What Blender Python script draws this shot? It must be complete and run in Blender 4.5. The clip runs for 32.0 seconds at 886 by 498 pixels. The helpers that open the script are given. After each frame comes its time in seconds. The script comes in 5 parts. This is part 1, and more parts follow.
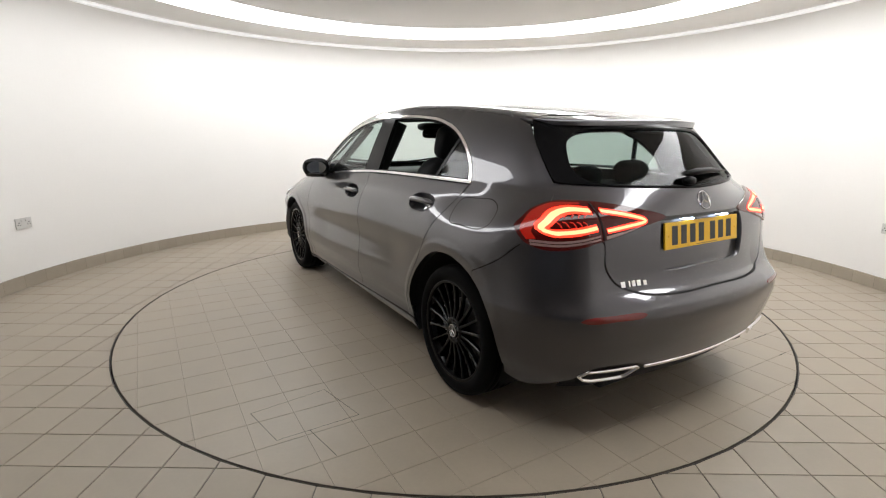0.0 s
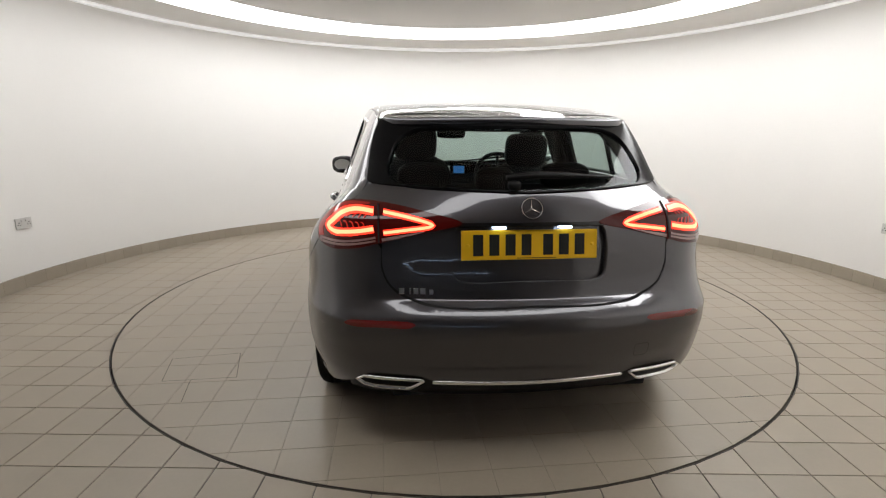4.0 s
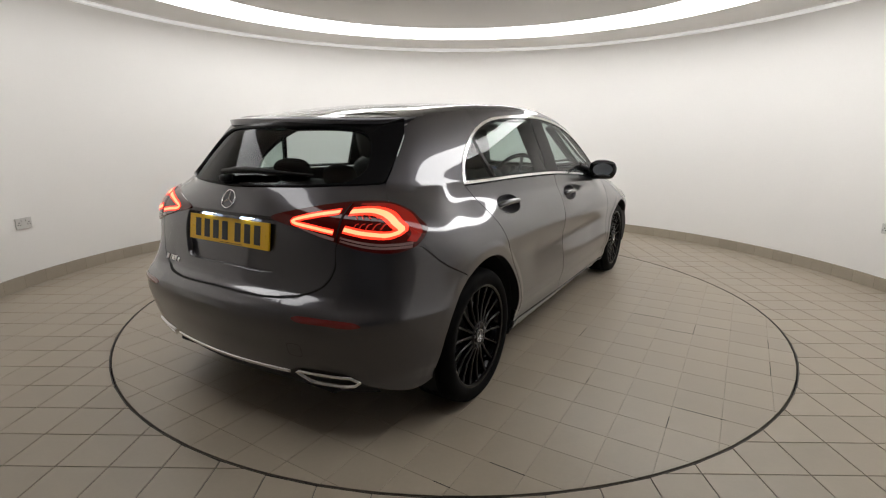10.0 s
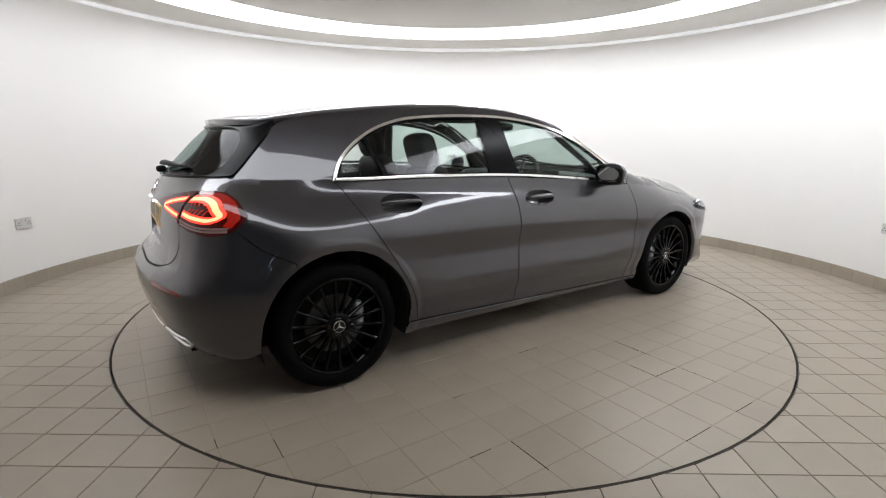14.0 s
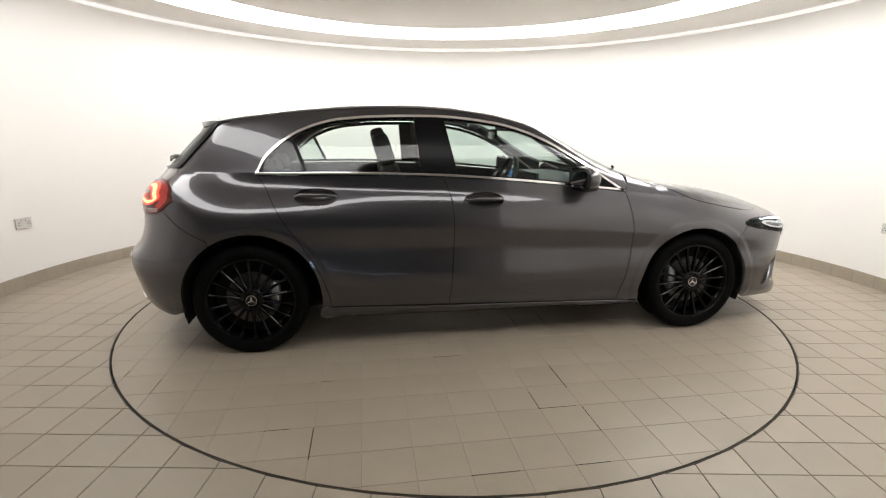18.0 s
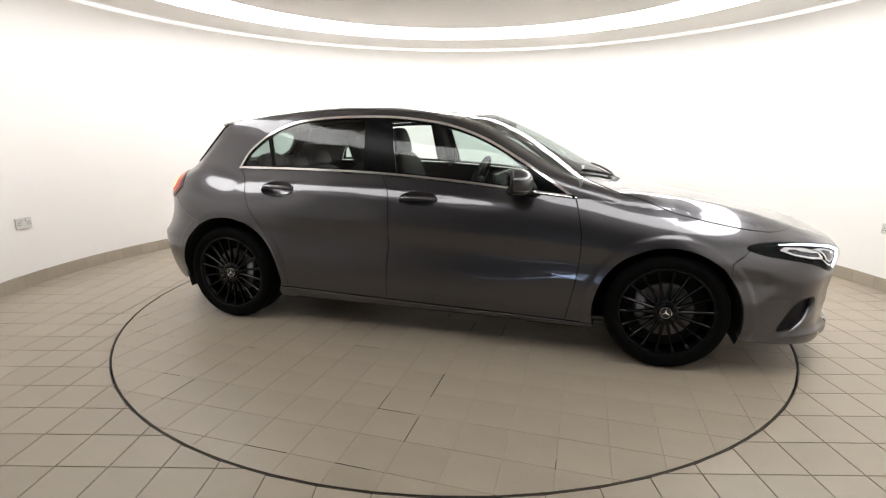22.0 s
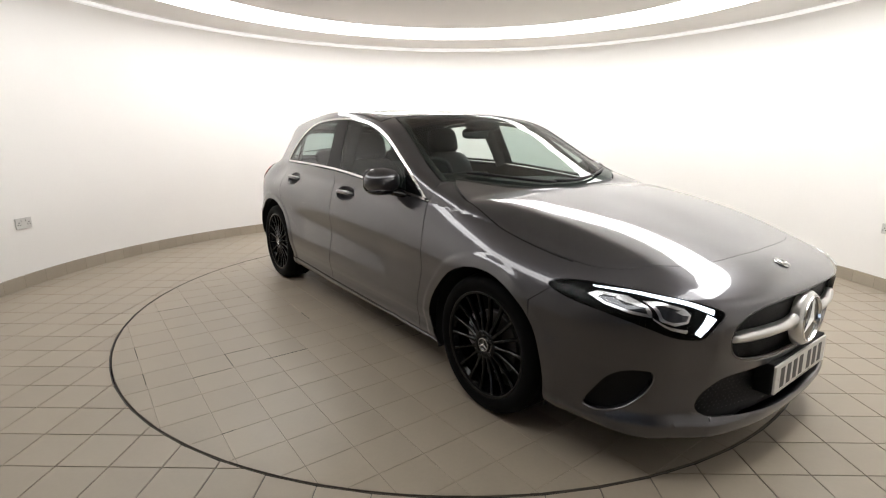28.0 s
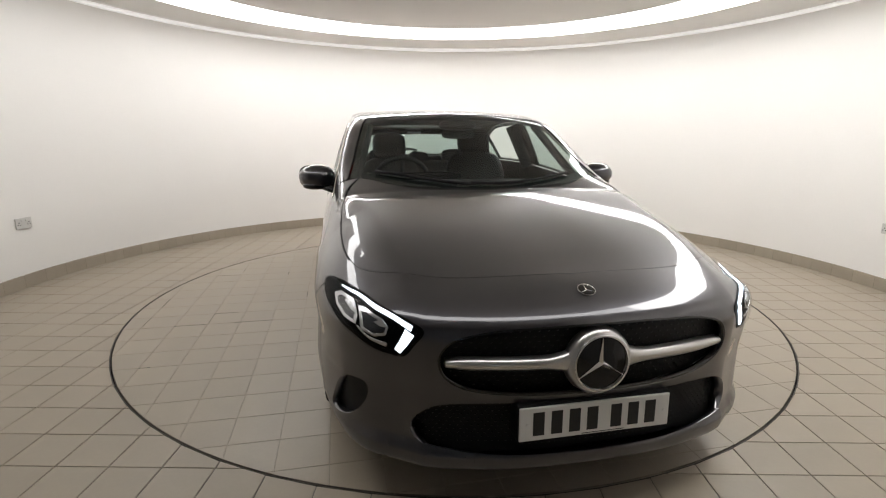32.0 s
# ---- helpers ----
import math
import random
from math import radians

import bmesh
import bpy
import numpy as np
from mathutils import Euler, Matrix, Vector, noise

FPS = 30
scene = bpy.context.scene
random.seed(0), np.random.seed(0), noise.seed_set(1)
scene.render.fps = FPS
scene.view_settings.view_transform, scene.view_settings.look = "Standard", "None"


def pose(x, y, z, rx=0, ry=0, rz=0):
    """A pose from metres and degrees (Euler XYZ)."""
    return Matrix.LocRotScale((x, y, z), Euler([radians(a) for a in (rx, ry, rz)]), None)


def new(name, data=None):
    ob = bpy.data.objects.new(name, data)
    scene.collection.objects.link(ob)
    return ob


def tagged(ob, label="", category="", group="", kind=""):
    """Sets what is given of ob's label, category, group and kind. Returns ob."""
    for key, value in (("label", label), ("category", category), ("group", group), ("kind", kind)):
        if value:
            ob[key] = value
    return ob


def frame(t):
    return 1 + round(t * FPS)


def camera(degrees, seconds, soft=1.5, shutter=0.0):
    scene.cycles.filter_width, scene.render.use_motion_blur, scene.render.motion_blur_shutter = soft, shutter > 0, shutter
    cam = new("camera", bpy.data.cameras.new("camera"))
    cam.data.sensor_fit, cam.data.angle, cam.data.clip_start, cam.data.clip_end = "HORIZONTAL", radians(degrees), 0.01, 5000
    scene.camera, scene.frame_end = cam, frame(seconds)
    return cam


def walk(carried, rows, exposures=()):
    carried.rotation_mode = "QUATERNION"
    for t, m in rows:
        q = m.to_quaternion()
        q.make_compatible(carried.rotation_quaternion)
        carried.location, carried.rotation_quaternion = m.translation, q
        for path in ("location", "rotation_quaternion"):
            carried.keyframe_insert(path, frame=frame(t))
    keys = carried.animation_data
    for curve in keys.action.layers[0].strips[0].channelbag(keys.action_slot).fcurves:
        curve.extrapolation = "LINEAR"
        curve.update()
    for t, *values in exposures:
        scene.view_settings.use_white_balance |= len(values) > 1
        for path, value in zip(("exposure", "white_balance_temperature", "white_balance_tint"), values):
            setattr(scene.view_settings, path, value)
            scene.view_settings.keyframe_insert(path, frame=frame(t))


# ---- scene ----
# The camera stands still in the entrance of a round photo room; the turntable carries the car round before it.
EYE = (0.0, -3.750, 1.228)
cam = camera(83.93, 32.0, 1.15)
STAND = Matrix.Translation(EYE) @ pose(0, 0, 0, 0, 0, 0.978) @ pose(0, 0, 0, 90 - 12.908, 0, 0) @ pose(0, 0, 0, 0, 0, 0.306)
walk(cam, [(0.0, STAND), (32.0, STAND)], [(0.0, -0.02, 6350, 10), (1.0, -0.08, 6350, 10), (3.0, -0.3, 6420, 10), (6.0, -0.16, 6350, 10), (8.0, -0.22, 6330, 10), (9.0, -0.4, 6430, 10), (10.0, -0.54, 6450, 10), (12.0, -0.42, 6380, 10), (13.0, -0.3, 6270, 10), (14.0, -0.18, 6080, 10), (15.0, -0.1, 6250, 10), (17.0, 0.06, 6560, 10), (21.0, 0.24, 6470, 10), (24.0, 0.24, 6430, 10), (25.0, 0.18, 6430, 10), (28.0, 0.06, 6470, 10), (29.0, -0.08, 6500, 10), (30.0, -0.16, 6460, 10), (32.0, -0.24, 6500, 10)])

ROOM_R, ROOM_H = 3.522, 2.42
ROOM_AT = Vector((0.043, 0.018, 0.0))     # the wall's middle, from the turntable's axis
TABLE_R = 2.265
CAR_AT = Vector((-1.302, -0.057, 0.0))      # the middle of the rear axle, from the turntable's axis
HEADING, TURN_RATE = 122.04, -6.225          # degrees, degrees per second

world = bpy.data.worlds.new("world")
scene.world = world
world.use_nodes = True
world.node_tree.nodes["Background"].inputs["Color"].default_value = (0.02, 0.02, 0.022, 1)
world.node_tree.nodes["Background"].inputs["Strength"].default_value = 1.0
RING_GLOW = 11.0


# ---------------------------------------------------------------- materials
def mat(name, color, rough=0.5, metal=0.0, coat=0.0, spec=0.5, emit=None, glow=0.0, trans=0.0, ior=1.45):
    m = bpy.data.materials.new(name)
    m.use_nodes = True
    b = m.node_tree.nodes["Principled BSDF"]
    b.inputs["Base Color"].default_value = (*color, 1)
    b.inputs["Roughness"].default_value = rough
    b.inputs["Metallic"].default_value = metal
    b.inputs["Coat Weight"].default_value = coat
    b.inputs["Coat Roughness"].default_value = 0.02
    b.inputs["Specular IOR Level"].default_value = spec
    b.inputs["Transmission Weight"].default_value = trans
    b.inputs["IOR"].default_value = ior
    if emit:
        b.inputs["Emission Color"].default_value = (*emit, 1)
        b.inputs["Emission Strength"].default_value = glow
    return m


def node(m, kind, **inputs):
    n = m.node_tree.nodes.new(kind)
    for k, v in inputs.items():
        n.inputs[k.replace("_", " ")].default_value = v
    return n


def link(m, a, out, b, into):
    m.node_tree.links.new(a.outputs[out], b.inputs[into])


def coords(m, scale=(1, 1, 1)):
    tc = node(m, "ShaderNodeTexCoord")
    mp = node(m, "ShaderNodeMapping")
    mp.inputs["Scale"].default_value = scale
    link(m, tc, "Object", mp, "Vector")
    return mp


def vary(m, amount=0.06, big=1.2, small=40.0, rough=0.05, bump=0.0, per_object=0.0, stain=(0.5, 0.45, 0.4)):
    """Two scales of soft variation in colour and roughness, a fine relief, and a shade of its own for each object."""
    b = m.node_tree.nodes["Principled BSDF"]
    base = tuple(b.inputs["Base Color"].default_value)
    mp = coords(m)
    n1 = node(m, "ShaderNodeTexNoise", Scale=big, Detail=5.0, Roughness=0.6)
    n2 = node(m, "ShaderNodeTexNoise", Scale=small, Detail=3.0, Roughness=0.6)
    for n in (n1, n2):
        link(m, mp, "Vector", n, "Vector")
    add = node(m, "ShaderNodeMath")
    add.operation = "MULTIPLY_ADD"
    add.inputs[1].default_value = 0.35
    link(m, n2, "Fac", add, 0)
    link(m, n1, "Fac", add, 2)
    rng = node(m, "ShaderNodeMapRange")
    rng.inputs["From Min"].default_value, rng.inputs["From Max"].default_value = 0.4, 0.95
    rng.inputs["To Min"].default_value, rng.inputs["To Max"].default_value = 0.0, 1.0
    link(m, add, "Value", rng, "Value")
    mix = node(m, "ShaderNodeMix")
    mix.data_type = "RGBA"
    mix.inputs["A"].default_value = tuple(c * (1 - amount * s * 2) for c, s in zip(base[:3], stain)) + (1,)
    mix.inputs["B"].default_value = tuple(min(1, c * (1 + amount * 0.5)) for c in base[:3]) + (1,)
    link(m, rng, "Result", mix, "Factor")
    out = mix
    if per_object:
        oi = node(m, "ShaderNodeObjectInfo")
        hsv = node(m, "ShaderNodeHueSaturation")
        r2 = node(m, "ShaderNodeMapRange")
        r2.inputs["To Min"].default_value, r2.inputs["To Max"].default_value = 1 - per_object, 1 + per_object
        link(m, oi, "Random", r2, "Value")
        link(m, r2, "Result", hsv, "Value")
        link(m, mix, "Result", hsv, "Color")
        link(m, hsv, "Color", b, "Base Color")
    else:
        link(m, mix, "Result", b, "Base Color")
    r = node(m, "ShaderNodeMapRange")
    r0 = b.inputs["Roughness"].default_value
    r.inputs["To Min"].default_value, r.inputs["To Max"].default_value = r0 - rough, r0 + rough
    link(m, rng, "Result", r, "Value")
    link(m, r, "Result", b, "Roughness")
    if bump:
        bp = node(m, "ShaderNodeBump", Strength=bump, Distance=0.002)
        link(m, n2, "Fac", bp, "Height")
        link(m, bp, "Normal", b, "Normal")
    return m


WALL_PAINT = vary(mat("white_wall_paint", (0.84, 0.825, 0.80), 0.5), 0.03, 0.7, 60, 0.05, 0.05)
CEIL_PAINT = vary(mat("white_ceiling_paint", (0.84, 0.82, 0.79), 0.7), 0.03, 0.7, 60, 0.05)
TILE_OUT = vary(mat("beige_floor_tile", (0.308, 0.263, 0.205), 0.40), 0.10, 3.0, 55, 0.06, 0.04, 0.035)
TILE_IN = vary(mat("beige_turntable_tile", (0.304, 0.259, 0.202), 0.36), 0.12, 2.2, 55, 0.07, 0.04, 0.03)
GROUT = vary(mat("dark_grout", (0.115, 0.105, 0.095), 0.85), 0.3, 6.0, 80)
GROUT_IN = vary(mat("beige_grout", (0.286, 0.244, 0.190), 0.8), 0.35, 6.0, 80)
SKIRT = vary(mat("taupe_skirting_tile", (0.35, 0.303, 0.240), 0.4), 0.1, 4, 60, 0.05, 0.03, 0.05)
STEEL = vary(mat("turntable_worn_edge", (0.050, 0.042, 0.033), 0.45), 0.5, 2.5, 30, 0.1)
RUBBER_GAP = mat("black_gap", (0.012, 0.011, 0.010), 0.8)
LIGHT_RING = mat("light_ring", (0.9, 0.9, 0.9), 0.5, emit=(1.0, 0.985, 0.97), glow=RING_GLOW)
LIGHT_RING_DIM = mat("light_ring_dimmer_stretch", (0.9, 0.9, 0.9), 0.5, emit=(1.0, 0.985, 0.97), glow=RING_GLOW * 0.42)
LIGHT_RING_SIDE = mat("light_ring_side_stretch", (0.9, 0.9, 0.9), 0.5, emit=(1.0, 0.985, 0.97), glow=RING_GLOW * 0.52)
PLASTIC_WHITE = mat("white_plastic", (0.58, 0.57, 0.55), 0.35)
# white trim; its weak emission is added to brighten the cornice line
TRIM_GLOW = mat("white_trim_added_glow", (0.86, 0.85, 0.83), 0.3, emit=(1.0, 0.985, 0.97), glow=0.5)
SLOT_DARK = mat("socket_slot", (0.03, 0.03, 0.03), 0.6)
PASSAGE = vary(mat("pale_passage_paint", (0.62, 0.605, 0.58), 0.6), 0.05, 1, 40)
DOOR_STEEL = vary(mat("grey_shutter_steel", (0.26, 0.28, 0.31), 0.5, 0.0), 0.1, 2, 40)
DAYLIGHT = mat("daylight_gap", (0.5, 0.6, 0.8), 0.5, emit=(0.55, 0.72, 1.0), glow=18.0)


# ---------------------------------------------------------------- building blocks
def part(name, bm, material, parent=None, label="", smooth=False, shift=None):
    """Links a bmesh as one mesh object under a thing or a part."""
    me = bpy.data.meshes.new(name)
    if shift is not None:
        bmesh.ops.translate(bm, verts=bm.verts, vec=shift)
    if smooth:
        for f in bm.faces:
            f.smooth = True
    bm.to_mesh(me)
    bm.free()
    me.materials.append(material)
    ob = new(name, me)
    if parent:
        ob.parent = parent
    return tagged(ob, label)


def box(bm, x0, x1, y0, y1, z0, z1, bevel=0.0):
    vs = [bm.verts.new((x, y, z)) for x in (x0, x1) for y in (y0, y1) for z in (z0, z1)]
    fs = [bm.faces.new([vs[i] for i in q]) for q in ((0, 1, 3, 2), (4, 6, 7, 5), (0, 4, 5, 1), (2, 3, 7, 6), (0, 2, 6, 4), (1, 5, 7, 3))]
    if bevel:
        es = list({e for f in fs for e in f.edges})
        bmesh.ops.bevel(bm, geom=es, offset=bevel, segments=2, affect="EDGES", profile=0.7)
    return bm


def lathe(bm, profile, steps=96, a0=0.0, a1=2 * math.pi, axis="z"):
    """Sweeps a profile of (radius, height) pairs round an axis; a closed profile gives a solid ring."""
    full = abs(a1 - a0 - 2 * math.pi) < 1e-6
    n = steps if full else steps + 1
    rings = []
    for i in range(n):
        a = a0 + (a1 - a0) * i / steps
        c, s = math.cos(a), math.sin(a)
        put = (lambda r, h: (r * c, r * s, h)) if axis == "z" else (lambda r, h: (r * c, h, r * s))
        rings.append([bm.verts.new(put(r, h)) for r, h in profile])
    for i in range(n if full else n - 1):
        p, q = rings[i], rings[(i + 1) % n]
        for j in range(len(profile) - 1):
            f = [p[j], q[j], q[j + 1], p[j + 1]]
            bm.faces.new(f if axis == "z" else f[::-1])
    return bm


def empty(name, at=(0, 0, 0)):
    ob = new(name)
    ob.empty_display_size = 0.2
    ob.location = at
    return ob


# ---------------------------------------------------------------- the round room
A0, A1 = radians(-66), radians(219)      # the wall's ends at the entrance


def room():
    bm = bmesh.new()
    lathe(bm, [(ROOM_R, -0.02), (ROOM_R, ROOM_H), (ROOM_R + 0.15, ROOM_H), (ROOM_R + 0.15, -0.02), (ROOM_R, -0.02)], 520, A0, A1)
    bmesh.ops.reverse_faces(bm, faces=bm.faces)
    tagged(part("wall_round", bm, WALL_PAINT, shift=ROOM_AT), "white painted curved wall of the round room", "wall", kind="structure")
    # soffit, light slot and raised ceiling disc
    bm = bmesh.new()
    lathe(bm, [(2.89, 2.42), (ROOM_R + 0.3, 2.42), (ROOM_R + 0.3, 2.50), (2.935, 2.50), (2.935, 2.4212), (2.89, 2.4205), (2.89, 2.42)], 160)
    bmesh.ops.reverse_faces(bm, faces=bm.faces)
    tagged(part("ceiling_soffit", bm, CEIL_PAINT), "white plaster soffit round the ceiling light", "ceiling", kind="structure")
    bm = bmesh.new()
    lathe(bm, [(0.001, 2.45), (2.43, 2.45), (2.43, 2.50), (0.001, 2.50)], 160)
    bmesh.ops.reverse_faces(bm, faces=bm.faces)
    tagged(part("ceiling", bm, CEIL_PAINT), "white plaster ceiling disc", "ceiling", kind="structure")
    # the light is a ring of panels in three stretches, the one over the entrance dimmed
    lamp = tagged(empty("ring_light"), "bright white ring of light panels in the ceiling slot", "ceiling light")
    for a0, a1, material in ((-48, 150, LIGHT_RING), (150, 214, LIGHT_RING_SIDE), (214, 312, LIGHT_RING_DIM)):
        bm = bmesh.new()
        lathe(bm, [(2.40, 2.454), (2.882, 2.412), (2.8885, 2.4155), (2.8885, 2.48), (2.40, 2.48), (2.40, 2.454)], 80, radians(a0), radians(a1))
        bmesh.ops.reverse_faces(bm, faces=bm.faces)
        part("light_panel", bm, material, lamp)
    # cornice bead, its brightness put in as a glow of its own
    bm = bmesh.new()
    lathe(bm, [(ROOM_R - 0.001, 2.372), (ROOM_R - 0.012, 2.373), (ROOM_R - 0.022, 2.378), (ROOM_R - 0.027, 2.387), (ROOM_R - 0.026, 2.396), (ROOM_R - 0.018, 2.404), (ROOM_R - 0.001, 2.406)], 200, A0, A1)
    tagged(part("trim_cornice", bm, TRIM_GLOW, smooth=True, shift=ROOM_AT), "thin white cornice strip along the top of the wall, with an added glow", "trim", kind="structure")
    # entrance passage behind the camera, closed by a shutter
    xw, yw = ROOM_R * math.cos(A1), ROOM_R * math.sin(A1)
    xe, ye = ROOM_R * math.cos(A0), ROOM_R * math.sin(A0)
    for name, x0, x1, y in (("wall_passage_west", xw - 0.15, xw, yw), ("wall_passage_east", xe, xe + 0.15, ye)):
        bm = box(bmesh.new(), x0, x1, -6.3, y, -0.02, 2.7)
        tagged(part(name, bm, PASSAGE), "pale painted wall of the entrance passage", "wall", kind="structure")
    bm = box(bmesh.new(), xw - 0.15, xe + 0.15, -6.45, -2.0, 2.501, 2.6)
    tagged(part("ceiling_passage", bm, PASSAGE), "pale ceiling of the entrance passage", "ceiling", kind="structure")
    bm = bmesh.new()
    for i in range(24):
        box(bm, xw - 0.15, xe + 0.15, -6.36 - 0.012 * (i % 2), -6.3, 0.022 + i * 0.105, 0.022 + (i + 1) * 0.105 - 0.001)
    tagged(part("shutter_door", bm, DOOR_STEEL), "grey steel roller shutter, a strip of daylight under it", "door", kind="structure")
    bm = box(bmesh.new(), xw + 0.3, xe - 0.3, -6.55, -6.5, 0.0, 0.2)
    tagged(part("backdrop_daylight", bm, DAYLIGHT), "bluish daylight under the shutter", "daylight", kind="structure")



room()


# ---------------------------------------------------------------- floor, skirting, sockets, turntable
TILE, PITCH = 0.1995, 0.2035


def tile_bm(bm, cx, cy, size=TILE, z=0.0, edge=0.0012):
    h, k = size / 2, size / 2 - edge
    low = [bm.verts.new((cx + a * h, cy + b * h, z - 0.008)) for a, b in ((-1, -1), (1, -1), (1, 1), (-1, 1))]
    mid = [bm.verts.new((cx + a * h, cy + b * h, z - edge)) for a, b in ((-1, -1), (1, -1), (1, 1), (-1, 1))]
    top = [bm.verts.new((cx + a * k, cy + b * k, z)) for a, b in ((-1, -1), (1, -1), (1, 1), (-1, 1))]
    bm.faces.new(top)
    for i in range(4):
        j = (i + 1) % 4
        bm.faces.new((mid[i], mid[j], top[j], top[i]))
        bm.faces.new((low[i], low[j], mid[j], mid[i]))
    return bm


def cut(bm, cx, cy, radius, keep_inside):
    """Trims a tile along the chord of a circle about the axis."""
    d = Vector((cx, cy, 0)).normalized()
    bmesh.ops.bisect_plane(bm, geom=bm.verts[:] + bm.edges[:] + bm.faces[:], plane_co=d * radius, plane_no=d, clear_outer=keep_inside, clear_inner=not keep_inside)
    return bm


def lay(parent, material, rings, ox, oy, pick, name, z=0.0, size=TILE):
    """Square tiles between two circles; those nearest the point pick are single pieces, the rest one joined part."""
    r0, r1 = rings
    whole = bpy.data.meshes.new(name)
    bm = tile_bm(bmesh.new(), 0, 0, size)
    bm.to_mesh(whole)
    bm.free()
    whole.materials.append(material)
    cells = []
    for i in range(-20, 21):
        for j in range(-20, 21):
            cx, cy = ox + i * PITCH, oy + j * PITCH
            far = max(math.hypot(cx + a * TILE / 2, cy + b * TILE / 2) for a in (-1, 1) for b in (-1, 1))
            near = min(math.hypot(cx + a * TILE / 2, cy + b * TILE / 2) for a in (-1, 1) for b in (-1, 1))
            if near < r1 and far > r0:
                cells.append((math.hypot(cx - pick[0], cy - pick[1]), cx, cy, near, far))
    cells.sort()
    rest = bmesh.new()
    rng = random.Random(5)
    for k, (_, cx, cy, near, far) in enumerate(cells):
        tilt = pose(0, 0, 0, rng.gauss(0, 0.05), rng.gauss(0, 0.05), 0)
        cut_out, cut_in = far > r1, near < r0
        if k < 290 and not (cut_out or cut_in):
            ob = new(name, whole)
            ob.matrix_basis = Matrix.Translation((cx, cy, z)) @ tilt
            ob.parent = parent
            continue
        bm = tile_bm(bmesh.new(), cx, cy, size)
        if cut_out:
            cut(bm, cx, cy, r1, True)
        if cut_in:
            cut(bm, cx, cy, r0, False)
        if not bm.faces:
            bm.free()
            continue
        if k < 290:
            part(name, bm, material, parent)
        else:
            me = bpy.data.meshes.new("t")
            bm.to_mesh(me)
            bm.free()
            rest.from_mesh(me)
            bpy.data.meshes.remove(me)
    tagged(part(name + "_field", rest, material, parent), kind="stuff")


def floor_and_table():
    bm = lathe(bmesh.new(), [(TABLE_R + 0.004, -0.004), (7.0, -0.004)], 160)
    floor = tagged(part("floor", bm, GROUT), "beige square floor tiles with dark joints", "floor", kind="structure")
    bm = lathe(bmesh.new(), [(0.001, -0.06), (TABLE_R + 0.02, -0.06)], 96)
    tagged(part("floor_pit", bm, RUBBER_GAP), "dark pit under the turntable", "floor", kind="structure")
    lay(floor, TILE_OUT, (TABLE_R + 0.0085, ROOM_R + 0.060), 0.0158, 0.008, (0.0, -2.9), "floor_tile")
    bm = bmesh.new()
    for i in range(-14, 9):
        for j in range(-31, -9):
            cx, cy = 0.0158 + i * PITCH, 0.008 + j * PITCH
            if not (-2.75 < cx < 1.45 and cy < -1.9) or math.hypot(cx, cy) < ROOM_R - 0.06:
                continue
            one = tile_bm(bmesh.new(), cx, cy)
            if math.hypot(cx, cy) < ROOM_R + 0.21:
                cut(one, cx, cy, ROOM_R + 0.064, False)
            if one.faces:
                me = bpy.data.meshes.new("t")
                one.to_mesh(me)
                bm.from_mesh(me)
                bpy.data.meshes.remove(me)
            one.free()
    tagged(part("passage_tile_field", bm, TILE_OUT, floor), kind="stuff")
    bm = lathe(bmesh.new(), [(TABLE_R + 0.0045, -0.03), (TABLE_R + 0.0045, 0.0), (TABLE_R + 0.0058, 0.0006), (TABLE_R + 0.0070, 0.0), (TABLE_R + 0.0070, -0.03)], 160)
    part("edge_ring", bm, STEEL, floor, "worn steel edge ring round the turntable", True)
    floor.rotation_euler.z = 0.0074
    # skirting tiles
    bm = lathe(bmesh.new(), [(ROOM_R, 0.0), (ROOM_R - 0.006, 0.0), (ROOM_R - 0.006, 0.100), (ROOM_R, 0.101)], 160, A0, A1)
    base = tagged(part("baseboard", bm, GROUT_IN, shift=ROOM_AT), "taupe tiled skirting round the wall", "skirting", kind="structure")
    step = PITCH / ROOM_R
    bm = lathe(bmesh.new(), [(ROOM_R - 0.005, 0.001), (ROOM_R - 0.014, 0.001), (ROOM_R - 0.014, 0.104), (ROOM_R - 0.012, 0.107), (ROOM_R - 0.002, 0.107)], 4, 0, step - 0.003 / ROOM_R)
    bmesh.ops.reverse_faces(bm, faces=bm.faces)
    me = bpy.data.meshes.new("skirting_tile")
    bm.to_mesh(me)
    bm.free()
    me.materials.append(SKIRT)
    for i in range(int((A1 - A0) / step)):
        ob = new("skirting_tile", me)
        ob.matrix_basis = Matrix.Translation(ROOM_AT) @ pose(0, 0, 0, 0, 0, math.degrees(A0 + 0.012 + i * step))
        ob.parent = base
    # turntable
    table = tagged(empty("turntable"), "round beige tiled turntable flush with the floor", "turntable")
    bm = lathe(bmesh.new(), [(0.001, -0.0016), (TABLE_R - 0.007, -0.0016), (TABLE_R - 0.007, -0.05), (0.001, -0.05)], 160)
    part("deck", bm, GROUT_IN, table)
    bm = lathe(bmesh.new(), [(TABLE_R - 0.010, -0.004), (TABLE_R - 0.010, -0.0006), (TABLE_R - 0.0048, -0.0006), (TABLE_R - 0.0048, -0.04)], 160)
    part("rim", bm, vary(mat("worn_rim", (0.22, 0.187, 0.146), 0.7), 0.5, 3.0, 40), table, "worn rim of the turntable")
    lay(table, TILE_IN, (0.0, TABLE_R - 0.0065), CAR_AT.x + 0.402 + PITCH / 2, CAR_AT.y - 1.875 + PITCH / 2 + 9 * PITCH, (0.2, -1.2), "turntable_tile", 0.0, 0.2018)
